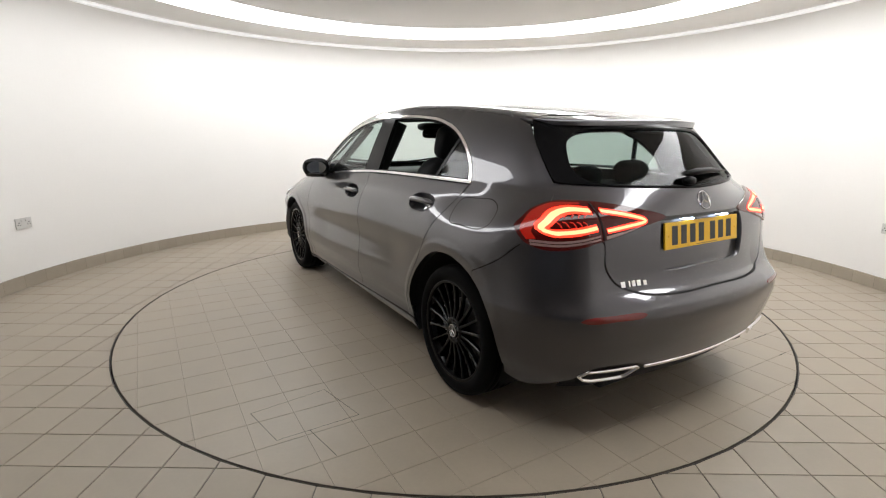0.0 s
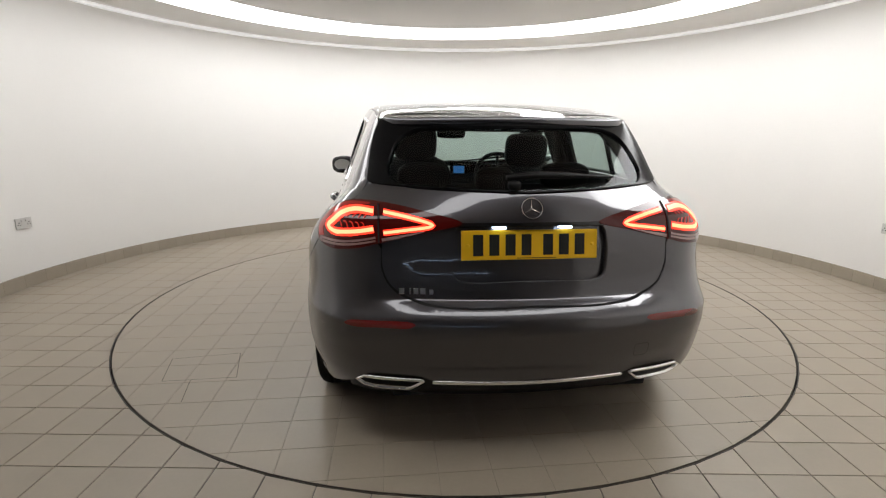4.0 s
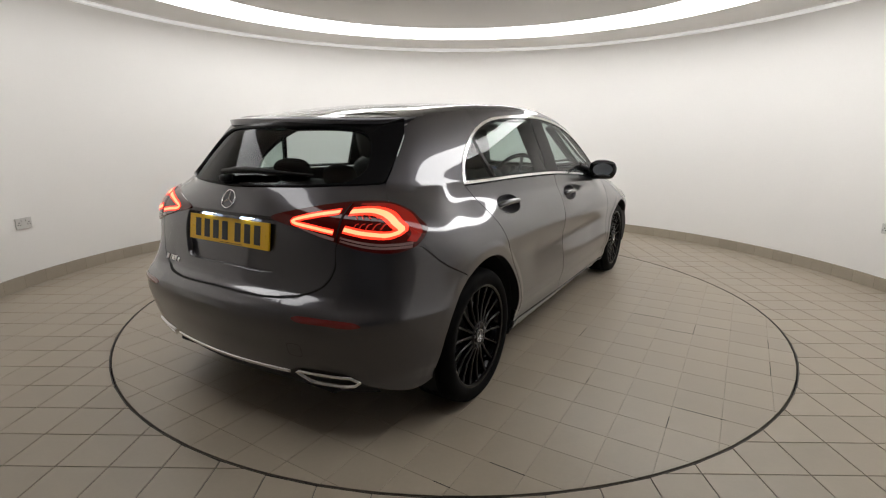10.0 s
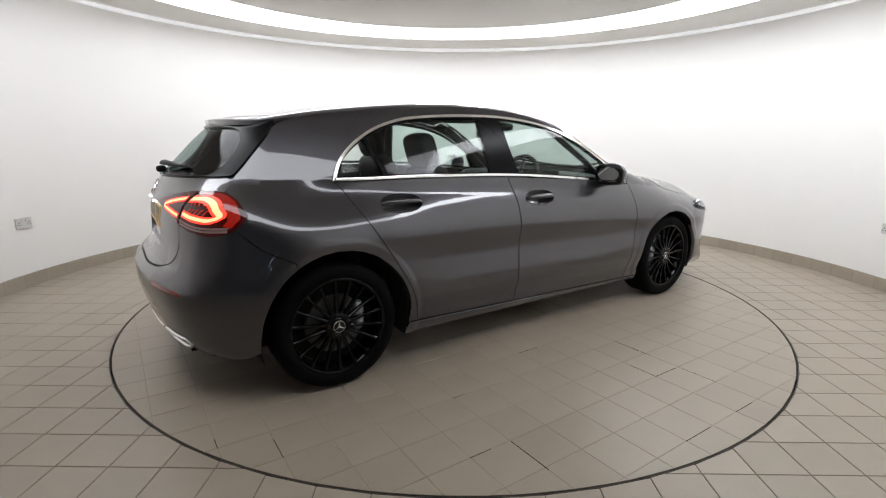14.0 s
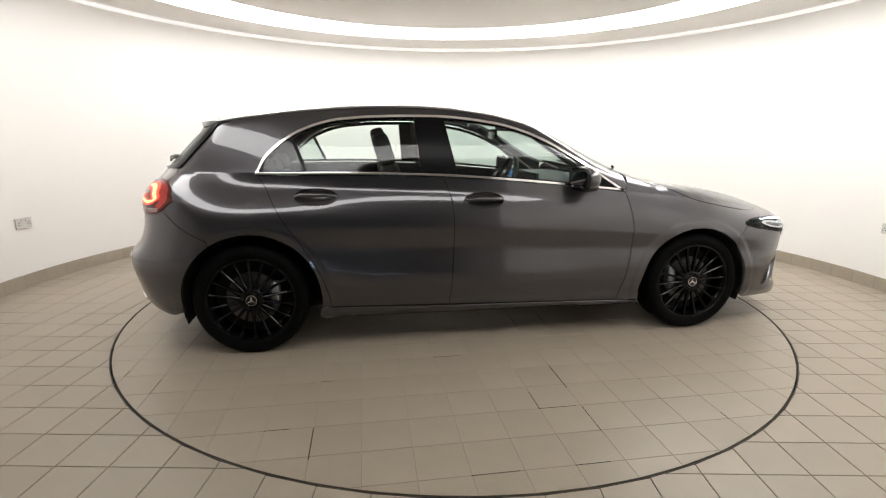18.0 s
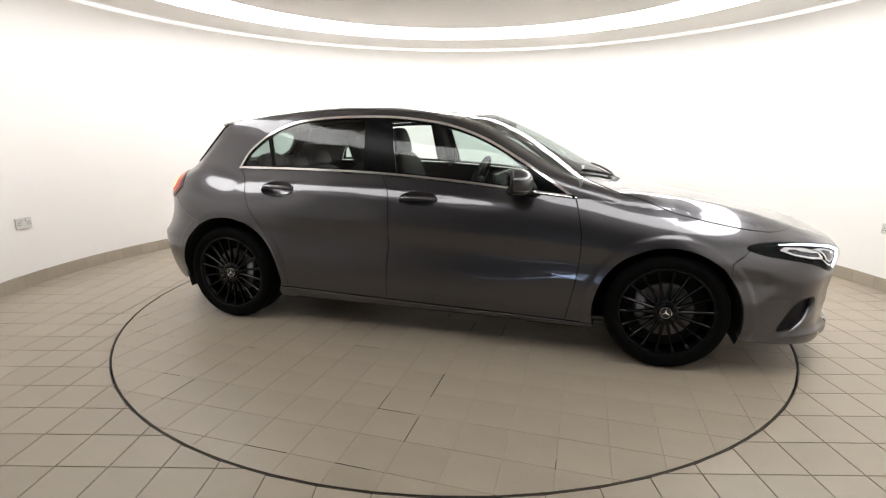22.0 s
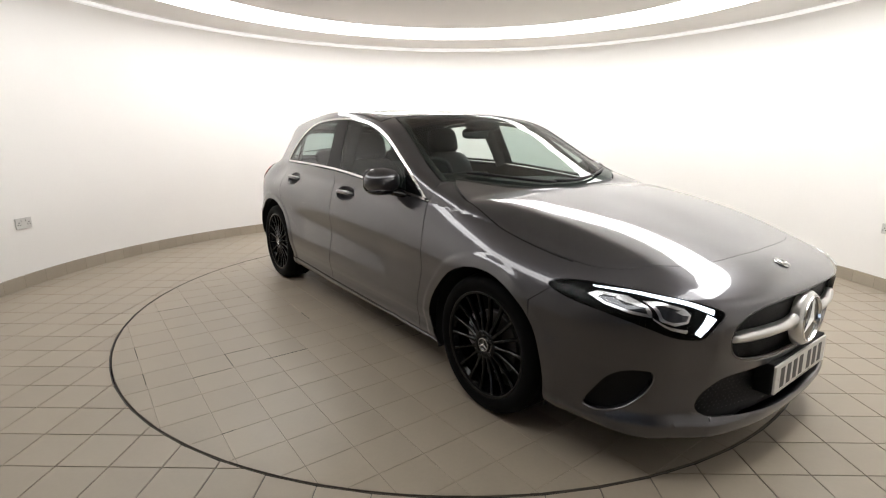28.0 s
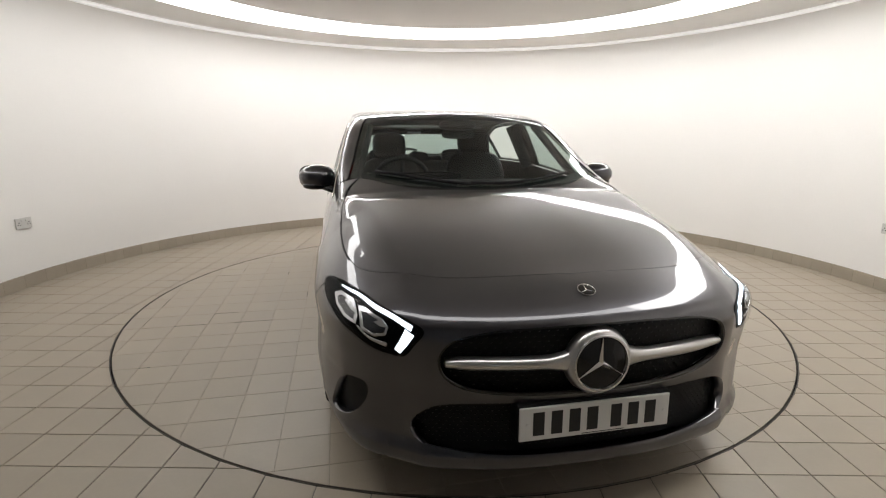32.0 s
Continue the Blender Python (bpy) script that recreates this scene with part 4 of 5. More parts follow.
def ribbon(pts, width, step=0.008):
    """The outline of a band along a line; width may run from one value to another."""
    p = path(pts, step)
    e = np.gradient(p, axis=0)
    n = np.stack([-e[:, 1], e[:, 0]], 1) / (np.linalg.norm(e, axis=1, keepdims=True) + 1e-9)
    w = np.linspace(width[0], width[1], len(p))[:, None] / 2 if isinstance(width, tuple) else width / 2
    return ring(p + n * w, (p - n * w)[::-1])


def seams(side):
    """Added dark strips behind the joints between the panels, standing in for the gaps' shade."""
    sill = path([(0.441, 0.260), (1.3, SILL_LINE(1.3) - 0.001), (2.21, SILL_LINE(2.21) - 0.001)], 0.03)
    for line in (REAR_GAP, MID_GAP, FRONT_GAP, sill, BUMPER_CUT, NOSE_CUT):
        skin("seam_shade", DARK_VOID, CAR, [patch("side", ribbon(line[::2], 0.022), step=0.02, off=-0.0046, depth=0, side=side)])
    low = path([(0.0, 0.6145), (0.284, 0.6125), (0.432, 0.629), (0.523, 0.6725), (0.559, 0.737), (0.565, 0.82)], 0.012)
    skin("seam_shade", DARK_VOID, CAR, [patch("rear", ribbon(low * (side, 1), 0.024), step=0.02, off=-0.0046, depth=0)])
    skin("seam_shade", DARK_VOID, CAR, [patch("top", ribbon(HOOD_EDGE[HOOD_EDGE[:, 0] > 2.40] * (1, side), 0.020), step=0.02, off=-0.0046, depth=0)])
    for arc in (REAR_ARCH[2:-2], FRONT_ARCH[4:-4]):
        p = on_skin("side", arc)
        p[:, 1] *= side
        bm = bmesh.new()
        rows = [[bm.verts.new(q + np.array((0, -side * d, 0))) for q in p] for d in (0.001, 0.012, 0.045)]
        for u, v in zip(rows, rows[1:]):
            for i in range(len(u) - 1):
                bm.faces.new((u[i], u[i + 1], v[i + 1], v[i]))
        carpart("arch_lip", bm, BLACK, CAR, "black inner lip of the wheel arch")


both(doors)
both(wings)
front_end()
rear_end()
both(windows)
screens()
both(seams)


# ---------------------------------------------------------------- shapes for fittings
def tube(bm, pts, r, steps=10, flat=1.0):
    """A round bar along a line of points."""
    pts = [Vector(p) for p in pts]
    rings = []
    for i, p in enumerate(pts):
        d = (pts[min(i + 1, len(pts) - 1)] - pts[max(i - 1, 0)]).normalized()
        a = d.cross(Vector((0, 0, 1)) if abs(d.z) < 0.9 else Vector((1, 0, 0))).normalized()
        b = a.cross(d)
        rr = r[i] if isinstance(r, (list, tuple)) else r
        rings.append([bm.verts.new(p + (a * math.cos(t) * rr + b * math.sin(t) * rr * flat)) for t in (2 * math.pi * k / steps for k in range(steps))])
    for u, v in zip(rings, rings[1:]):
        for k in range(steps):
            bm.faces.new((u[k], u[(k + 1) % steps], v[(k + 1) % steps], v[k]))
    bm.faces.new(rings[0][::-1])
    bm.faces.new(rings[-1])
    return bm


def pillow(bm, centre, size, power=3.0, m=None, steps=20):
    """A soft box: full flat sides, round edges."""
    c, s = Vector(centre), Vector(size) / 2
    rows = []
    for i in range(steps + 1):
        v = -math.pi / 2 + math.pi * i / steps
        row = []
        for j in range(2 * steps):
            u = math.pi * j / steps
            d = Vector((math.cos(v) * math.cos(u), math.cos(v) * math.sin(u), math.sin(v)))
            k = sum(abs(t) ** power for t in d) ** (-1 / power)
            p = Vector((d.x * k * s.x, d.y * k * s.y, d.z * k * s.z))
            row.append(bm.verts.new(c + (m @ p if m else p)))
        rows.append(row)
    for a, b in zip(rows, rows[1:]):
        for j in range(2 * steps):
            q = (j + 1) % (2 * steps)
            bm.faces.new((a[j], a[q], b[q], b[j]))
    bmesh.ops.remove_doubles(bm, verts=bm.verts, dist=1e-5)
    return bm


def flip_y(p):
    return np.asarray(p) * (-1, 1)


def skin_at(domain, u, v, off=0.0, side=1):
    """A place and its normal on the skin."""
    p = on_skin(domain, [(u, v)])
    n = skin_normal(p, domain != "spoiler")
    q = (p + n * off)[0]
    m = n[0].copy()
    if side < 0 and domain == "side":
        q[1] *= -1
        m[1] *= -1
    return Vector(q), Vector(m)


def face_to(p, n, up=(0, 0, 1)):
    """A pose at p whose z looks along n and whose y is up."""
    z = Vector(n).normalized()
    x = Vector(up).cross(z).normalized()
    y = z.cross(x)
    m = Matrix((x, y, z)).transposed().to_4x4()
    m.translation = Vector(p)
    return m


def emblem(parent, p, n, r, disc=True, name="emblem", up=(0, 0, 1)):
    """A round badge: a ring, three arms and a dark disc behind them."""
    m = face_to(Vector(p) + CAR_AT, n, up)
    bm = bmesh.new()
    k = r * 0.10
    lathe(bm, [(r - k, 0.0), (r - k * 0.7, k * 0.9), (r - k * 0.2, k * 0.9), (r, 0.0)], 40)
    for i in range(3):
        a = math.pi / 2 + i * 2 * math.pi / 3
        tip = Vector((math.cos(a), math.sin(a), 0)) * (r - k * 0.6)
        w = Vector((-math.sin(a), math.cos(a), 0)) * r * 0.155
        c = Vector((math.cos(a), math.sin(a), 0)) * r * 0.09
        top = bm.verts.new(Vector((0, 0, k * 1.3)))
        t = bm.verts.new(tip + Vector((0, 0, k * 0.6)))
        l, q = bm.verts.new(w * 0.6 + c * 0.2), bm.verts.new(-w * 0.6 + c * 0.2)
        bm.faces.new((top, q, t))
        bm.faces.new((top, t, l))
    ob = part(name, bm, CHROME_BRIGHT, parent, "round chrome emblem")
    ob.matrix_basis = m
    if disc:
        d = part("emblem_disc", lathe(bmesh.new(), [(r * 0.97, 0.0), (r * 0.5, 0.001), (0.0005, 0.001)], 40), BLACK_GLOSS, ob)
        d.matrix_basis = Matrix()
    return ob


# ---------------------------------------------------------------- wheels
SPOKES = 18


def spoke_mesh():
    bm = bmesh.new()
    rows = []
    for r, w, y, h in ((0.050, 0.0105, 0.000, 0.030), (0.075, 0.0085, -0.004, 0.028), (0.14, 0.0068, -0.010, 0.022), (0.20, 0.0072, -0.006, 0.020), (0.228, 0.0105, 0.000, 0.018)):
        rows.append([bm.verts.new(p) for p in ((r, y - h, -w), (r, y - 0.004, -w), (r, y, -w * 0.45), (r, y, w * 0.45), (r, y - 0.004, w), (r, y - h, w))])
    for a, b in zip(rows, rows[1:]):
        for i in range(6):
            bm.faces.new((a[i], b[i], b[(i + 1) % 6], a[(i + 1) % 6]))
    bmesh.ops.recalc_face_normals(bm, faces=bm.faces)
    me = bpy.data.meshes.new("spoke")
    bm.to_mesh(me)
    bm.free()
    me.materials.append(RIM_BLACK)
    return me


def wheel(x, side, spoke, spin, front):
    at = CAR_AT + Vector((x, side * 0.858, 0.318))
    turn = Matrix.Translation(at) @ (pose(0, 0, 0, 0, 0, 0) if side > 0 else pose(0, 0, 0, 0, 0, 180))
    # barrel and lip of the rim; the axle lies along y, outward is positive
    bm = lathe(bmesh.new(), [(0.232, 0.004), (0.243, 0.010), (0.247, 0.004), (0.243, -0.006), (0.236, -0.016), (0.226, -0.03), (0.218, -0.06), (0.214, -0.13), (0.225, -0.19)], 72, axis="y")
    rim = part("wheel", bm, RIM_BLACK, CAR, "gloss black multi-spoke alloy wheel", True)
    rim.matrix_basis = turn
    tyre = [(0.236, -0.012), (0.244, 0.008), (0.254, 0.014), (0.272, 0.0175), (0.291, 0.015), (0.303, 0.006), (0.311, -0.006), (0.316, -0.022)]
    grooves = []
    for g in (-0.045, -0.080, -0.125, -0.160):
        grooves += [(0.318, g + 0.005), (0.311, g + 0.0035), (0.311, g - 0.0035), (0.318, g - 0.005)]
    tyre += grooves + [(0.316, -0.186), (0.306, -0.205), (0.28, -0.218), (0.245, -0.21), (0.23, -0.19)]
    part("tyre", lathe(bmesh.new(), tyre, 96, axis="y"), RUBBER, rim, "black low-profile tyre", True)
    for i in range(SPOKES):
        s = new("spoke", spoke)
        s.parent = rim
        s.matrix_basis = Matrix.Rotation(math.radians(spin) + 2 * math.pi * i / SPOKES, 4, "Y")
    part("hub", lathe(bmesh.new(), [(0.0005, -0.006), (0.034, -0.006), (0.037, -0.002), (0.062, 0.0), (0.068, -0.006), (0.068, -0.035), (0.0005, -0.036)], 40, axis="y"), RIM_BLACK, rim, "", True)
    for i in range(5):
        a = math.radians(spin + 72 * i)
        bm = lathe(bmesh.new(), [(0.0005, 0.0035), (0.008, 0.0035), (0.009, 0.001), (0.009, -0.01)], 6, axis="y")
        b = part("wheel_bolt", bm, mat_once("dark_bolt"), rim)
        b.location = (0.0505 * math.cos(a), 0, 0.0505 * math.sin(a))
    cap = part("centre_cap", lathe(bmesh.new(), [(0.0005, 0.003), (0.028, 0.002), (0.034, -0.002), (0.034, -0.006)], 32, axis="y"), BLACK_GLOSS, rim, "black centre cap with a chrome emblem", True)
    bm = bmesh.new()
    r = 0.031
    lathe(bm, [(r - 0.0035, 0.002), (r - 0.003, 0.0048), (r - 0.0005, 0.0046), (r, 0.001)], 32, axis="y")
    for i in range(3):
        a = math.pi / 2 + i * 2 * math.pi / 3
        tip = Vector((math.cos(a) * r * 0.95, 0.0045, math.sin(a) * r * 0.95))
        w = Vector((-math.sin(a), 0, math.cos(a))) * 0.0042
        c = bm.verts.new((0, 0.0062, 0))
        q = [bm.verts.new(v) for v in (Vector((0, 0.004, 0)) + w, tip, Vector((0, 0.004, 0)) - w)]
        bm.faces.new((c, q[0], q[1]))
        bm.faces.new((c, q[1], q[2]))
    part("cap_emblem", bm, CHROME_BRIGHT, rim, "small chrome emblem")
    part("brake_disc", lathe(bmesh.new(), [(0.07, -0.055), (0.145, -0.055), (0.148, -0.058), (0.148, -0.08), (0.07, -0.08)], 48, axis="y"), DISC, rim, "bright steel brake disc")
    part("drum_hat", lathe(bmesh.new(), [(0.0005, -0.045), (0.068, -0.045), (0.075, -0.08)], 32, axis="y"), DARK_VOID, rim)
    where = 1 if front else -1
    bm = pillow(bmesh.new(), (side * where * -0.125, -0.062, 0.02), (0.055, 0.06, 0.15), 4, None, 10)
    part("brake_caliper", bm, CALIPER, rim, "grey brake caliper", True)
    part("backplate", lathe(bmesh.new(), [(0.0005, -0.10), (0.215, -0.10)], 40, axis="y"), DARK_VOID, rim)


MADE = {}


def mat_once(name):
    if name not in MADE:
        MADE[name] = mat(name, (0.009, 0.009, 0.009), 0.35, 0.5)
    return MADE[name]


def liner(x, z, r, side):
    """The dark lining of a wheel arch."""
    bm = lathe(bmesh.new(), [(r + 0.004, 0.845), (r + 0.012, 0.70), (r + 0.012, 0.56), (0.02, 0.55)], 40, math.radians(-20), math.radians(200), "y")
    if side < 0:
        bmesh.ops.scale(bm, vec=(1, -1, 1), verts=bm.verts)
    bmesh.ops.translate(bm, verts=bm.verts, vec=(x, 0, z))
    carpart("arch_liner", bm, DARK_VOID, CAR, "black wheel arch lining")


def wheels():
    spoke = spoke_mesh()
    for x, front in ((0.0, False), (2.729, True)):
        for side in (1, -1):
            wheel(x, side, spoke, 4 if front else 11, front)
            liner(0.012 if not front else 2.722, 0.320 if not front else 0.302, 0.380 if not front else 0.372, side)


# ---------------------------------------------------------------- lamps
def tail_lamp(side):
    reach = lambda p: np.stack([np.asarray(p)[:, 0] + 0.022 * smooth((np.asarray(p)[:, 0] - 0.62) / 0.15), np.asarray(p)[:, 1]], 1)
    f = reach if side > 0 else (lambda p: flip_y(reach(p)))
    out = path([(0.262, 0.914), (0.40, 0.952), (0.55, 0.976), (0.665, 0.977), (0.718, 0.953), (0.757, 0.917), (0.790, 0.875), (0.784, 0.829), (0.740, 0.804), (0.66, 0.812), (0.566, 0.838), (0.40, 0.879)], 0.01, True)
    lens = skin("tail_lamp", RED_SMOKE, CAR, [patch("lamp", f(out), step=0.016, off=0.007, depth=0.016)], "lit red tail lamp with a smoked lens")
    skin("lens_edge", RED_EDGE, lens, [patch("lamp", f(ribbon([(0.60, 0.969), (0.675, 0.964), (0.722, 0.937), (0.752, 0.903), (0.773, 0.868), (0.768, 0.842)], (0.006, 0.022))), step=0.012, off=0.0082, depth=0.001)], "red glowing edge of the lens")
    for line, w in (([(0.585, 0.944), (0.655, 0.947), (0.695, 0.932), (0.722, 0.905), (0.740, 0.882), (0.722, 0.868), (0.66, 0.872), (0.585, 0.886)], 0.027), ([(0.548, 0.944), (0.46, 0.930), (0.385, 0.913), (0.367, 0.905), (0.385, 0.898), (0.46, 0.887), (0.548, 0.874)], 0.020)):
        strip = skin("light_strip", RED_GLOW, lens, [patch("lamp", f(ribbon(line, w)), step=0.01, off=0.0088, depth=0.001)], "glowing red light strip")
        skin("light_core", RED_CORE, lens, [patch("lamp", f(ribbon(line, w * 0.5)), step=0.01, off=0.0094, depth=0)], "brighter middle of the light strip")
    skin("lamp_gap", DARK_VOID, lens, [patch("lamp", f(ribbon([(0.566, 0.970), (0.566, 0.840)], 0.007)), step=0.01, off=0.0098, depth=0.001)])
    for z in (0.0, 0.012):
        skin("clear_band", PINK_LENS, lens, [patch("lamp", f(ribbon([(0.772, 0.824 + z), (0.70, 0.822 + z), (0.578, 0.845 + z)], (0.010, 0.007))), step=0.01, off=0.0086, depth=0.001)], "pale pink lower lens")
    skin("clear_band", PINK_LENS, lens, [patch("lamp", f(ribbon([(0.555, 0.850), (0.46, 0.869), (0.40, 0.883)], (0.012, 0.004))), step=0.01, off=0.0086, depth=0.001)], "pale pink lower lens")
    for i in range(5):
        y = 0.612 + i * 0.019
        skin("light_bar", RED_DIM, lens, [patch("lamp", f(ribbon([(y, 0.932), (y + 0.010, 0.922)], 0.004, 0.004)), step=0.01, off=0.0086, depth=0)])
        skin("light_bar", RED_DIM, lens, [patch("lamp", f(ribbon([(y + 0.006, 0.886), (y + 0.012, 0.904), (y + 0.020, 0.906)], 0.004, 0.004)), step=0.01, off=0.0086, depth=0)])
    # bumper reflector
    out = path([(0.440, 0.560), (0.455, 0.568), (0.58, 0.567), (0.680, 0.558), (0.692, 0.548), (0.672, 0.541), (0.57, 0.546), (0.46, 0.549)], 0.01, True)
    skin("reflector", REFLECTOR, CAR, [patch("rear", f(out), step=0.012, off=0.003, depth=0.006)], "dark red bumper reflector")


def head_lamp(side):
    draw_in = lambda p: np.asarray(p, float) + np.stack([0.032 * (0.846 - np.asarray(p, float)[:, 0]) / 0.334, np.zeros(len(p))], 1)
    f = draw_in if side > 0 else (lambda p: flip_y(draw_in(p)))
    out = path([(0.512, 0.652), (0.545, 0.672), (0.62, 0.694), (0.70, 0.708), (0.78, 0.714), (0.822, 0.704), (0.846, 0.682), (0.842, 0.655), (0.805, 0.630), (0.742, 0.600), (0.67, 0.569), (0.595, 0.558), (0.570, 0.564), (0.545, 0.600)], 0.009, True)
    house = skin("head_lamp", LAMP_BLACK, CAR, [patch("front", f(out), step=0.014, off=0.0015, depth=0.006)], "lit headlamp in a black housing")
    skin("running_light", DRL, house, [patch("front", f(ribbon([(0.770, 0.702), (0.70, 0.697), (0.61, 0.679), (0.548, 0.655)], (0.003, 0.016))), step=0.01, off=0.0065, depth=0.004)], "glowing white running light")
    skin("running_light", DRL, house, [patch("front", f(ribbon([(0.556, 0.642), (0.575, 0.607), (0.594, 0.577)], (0.030, 0.022))), step=0.01, off=0.0065, depth=0.004)], "glowing white running light")
    for u, v, pts in ((0.762, 0.663, [(0.800, 0.678), (0.775, 0.690), (0.730, 0.685), (0.722, 0.662), (0.728, 0.636), (0.768, 0.640), (0.795, 0.655)]), (0.668, 0.646, [(0.716, 0.678), (0.690, 0.682), (0.640, 0.668), (0.622, 0.648), (0.632, 0.622), (0.672, 0.612), (0.712, 0.628)])):
        c = np.array(pts)
        o = ring(*[path([tuple(a), tuple(b)], 0.006) for a, b in zip(c, np.roll(c, -1, 0))])
        skin("lamp_module", LAMP_BEZEL, house, [patch("front", f(o), holes=[f(inset(o, 0.0085))], step=0.008, off=0.0062, depth=0.003)], "silver lamp module")
        q = inset(o, 0.0075)
        half = np.abs(q - (u, v)).max(0)
        dome = lambda p, u=u, v=v, h=half: 0.0055 * np.clip(1 - ((np.abs(p[:, 1]) - u) / h[0]) ** 2 - ((p[:, 2] - v) / h[1]) ** 2, 0, 1)
        skin("module_lens", LAMP_GLASS, house, [patch("front", f(q), step=0.006, off=0.003, depth=0.001, lift=dome)], "dark glass lamp lens")
        cut = np.array([pts[2], pts[3], ((pts[3][0] + u) / 2, (pts[3][1] + v) / 2), (u, (pts[2][1] + v) / 2)])
        facet = ring(*[path([tuple(a), tuple(b)], 0.006) for a, b in zip(cut, np.roll(cut, -1, 0))])
        skin("reflector_facet", LAMP_BEZEL, house, [patch("front", f(facet), step=0.008, off=0.0092, depth=0.002)], "silver reflector facet")
    skin("reflector_blade", LAMP_BEZEL, house, [patch("front", f(ribbon([(0.726, 0.632), (0.69, 0.606), (0.63, 0.590)], (0.004, 0.013))), step=0.01, off=0.005, depth=0.003)], "silver blade under the lamp modules")
    skin("lamp_cover", CLEAR, house, [patch("front", f(inset(out, 0.001)), step=0.014, off=0.011, depth=0.009)], "clear lamp cover")


# ---------------------------------------------------------------- nose and tail
def stud_field(name, line, off, pitch_y, pitch_z, size, parent, material):
    """Small diamond studs behind an opening."""
    lo, hi = line.min(0), line.max(0)
    inner = inset(line, 0.008)
    pts = []
    row = 0
    z = lo[1]
    while z < hi[1]:
        y = lo[0] + (pitch_y / 2 if row % 2 else 0)
        while y < hi[0]:
            pts.append((y, z))
            y += pitch_y
        z += pitch_z
        row += 1
    pts = np.array(pts)
    pts = pts[inside(pts, inner)]
    p = on_skin("front", pts) + np.array((off, 0, 0))
    verts, faces = [], []
    for x, y, z in p:
        k = len(verts)
        verts += [(x, y - size, z), (x, y, z - size * 0.6), (x, y + size, z), (x, y, z + size * 0.6), (x + size * 0.5, y, z)]
        faces += [(k, k + 1, k + 4), (k + 1, k + 2, k + 4), (k + 2, k + 3, k + 4), (k + 3, k, k + 4)]
    me = bpy.data.meshes.new(name)
    me.from_pydata((np.array(verts) + np.array(CAR_AT)).tolist(), [], faces)
    me.materials.append(material)
    ob = new(name, me)
    ob.parent = parent
    return tagged(ob, kind="stuff")


def nose():
    back = skin("grille", BLACK, CAR, [patch("front", inset(grille_line(), -0.012), step=0.04, off=-0.040, depth=0)], "black grille with small diamond studs")
    stud_field("grille_studs", grille_line(), -0.038, 0.030, 0.0165, 0.0062, back, mat_once("dark_stud"))
    skin("grille_frame", BLACK_GLOSS, back, [patch("front", inset(grille_line(), -0.001), holes=[inset(grille_line(), 0.006)], step=0.02, off=-0.002, depth=0.02)], "black grille frame")
    # silver wings on either side of the emblem
    for side in (1, -1):
        ys = np.linspace(0.092, 0.482, 24)
        bm = bmesh.new()
        rows = []
        for y in ys:
            x = float(on_skin("front", [(y, 0.545)])[0, 0]) - 0.002
            t = (y - 0.092) / 0.39
            h = 0.040 + 0.034 * max(0, 1 - t / 0.25) ** 2 - 0.014 * max(0, (t - 0.75) / 0.25) ** 2
            zc = 0.543 + 0.004 * t
            prof = ((-0.030, 0.50), (-0.006, 0.50), (0.004, 0.30), (0.006, 0.05), (0.000, -0.30), (-0.010, -0.50), (-0.030, -0.50))
            rows.append([bm.verts.new((x + dx, y * side, zc + h * dz)) for dx, dz in prof])
        for a, b in zip(rows, rows[1:]):
            for i in range(len(prof) - 1):
                bm.faces.new((a[i], b[i], b[i + 1], a[i + 1]))
        bm.faces.new(rows[-1])
        bmesh.ops.recalc_face_normals(bm, faces=bm.faces)
        carpart("grille_wing", bm, SILVER, back, "silver grille bar")
    bm = lathe(bmesh.new(), [(0.090, 0.022), (0.098, 0.020), (0.108, 0.006), (0.112, -0.02)], 48)
    ob = part("emblem_collar", bm, SILVER, back, "silver collar round the emblem", True)
    ob.matrix_basis = face_to(Vector((3.655, 0, 0.541)) + CAR_AT, (1, 0, 0.05))
    emblem(back, (3.672, 0, 0.541), (1, 0, 0.05), 0.094, True, "front_emblem")
    emblem(CAR, *skin_at("top", 3.545, 0.0, 0.002), 0.030, True, "bonnet_emblem", (-1, 0, 1))
    # lower intake
    low = skin("lower_intake", BLACK, CAR, [patch("front", inset(intake_line(), -0.012), step=0.04, off=-0.045, depth=0)], "black lower air intake")
    stud_field("intake_mesh", intake_line(), -0.043, 0.022, 0.013, 0.0048, low, mat_once("dark_stud"))
    skin("intake_lip", PAINT, low, [patch("front", ribbon([(-0.545, 0.256), (-0.36, 0.238), (0.0, 0.228), (0.36, 0.238), (0.545, 0.256)], 0.016, 0.015), step=0.02, off=0.005, depth=0.02)], "body-coloured lip under the intake")
    for side in (1, -1):
        skin("side_vent", BLACK, CAR, [patch("side", inset(vent_line(), -0.006), step=0.02, off=-0.030, depth=0, side=side)], "black side vent of the bumper")
    number_plate("front_plate", Vector((3.668, 0.0, 0.352)), Vector((1, 0, 0.03)), PLATE_WHITE, "white number plate with black bars")
    carpart("plate_holder", box(bmesh.new(), 3.60, 3.6605, -0.265, 0.265, 0.292, 0.415, 0.006), BLACK, CAR, "", False)


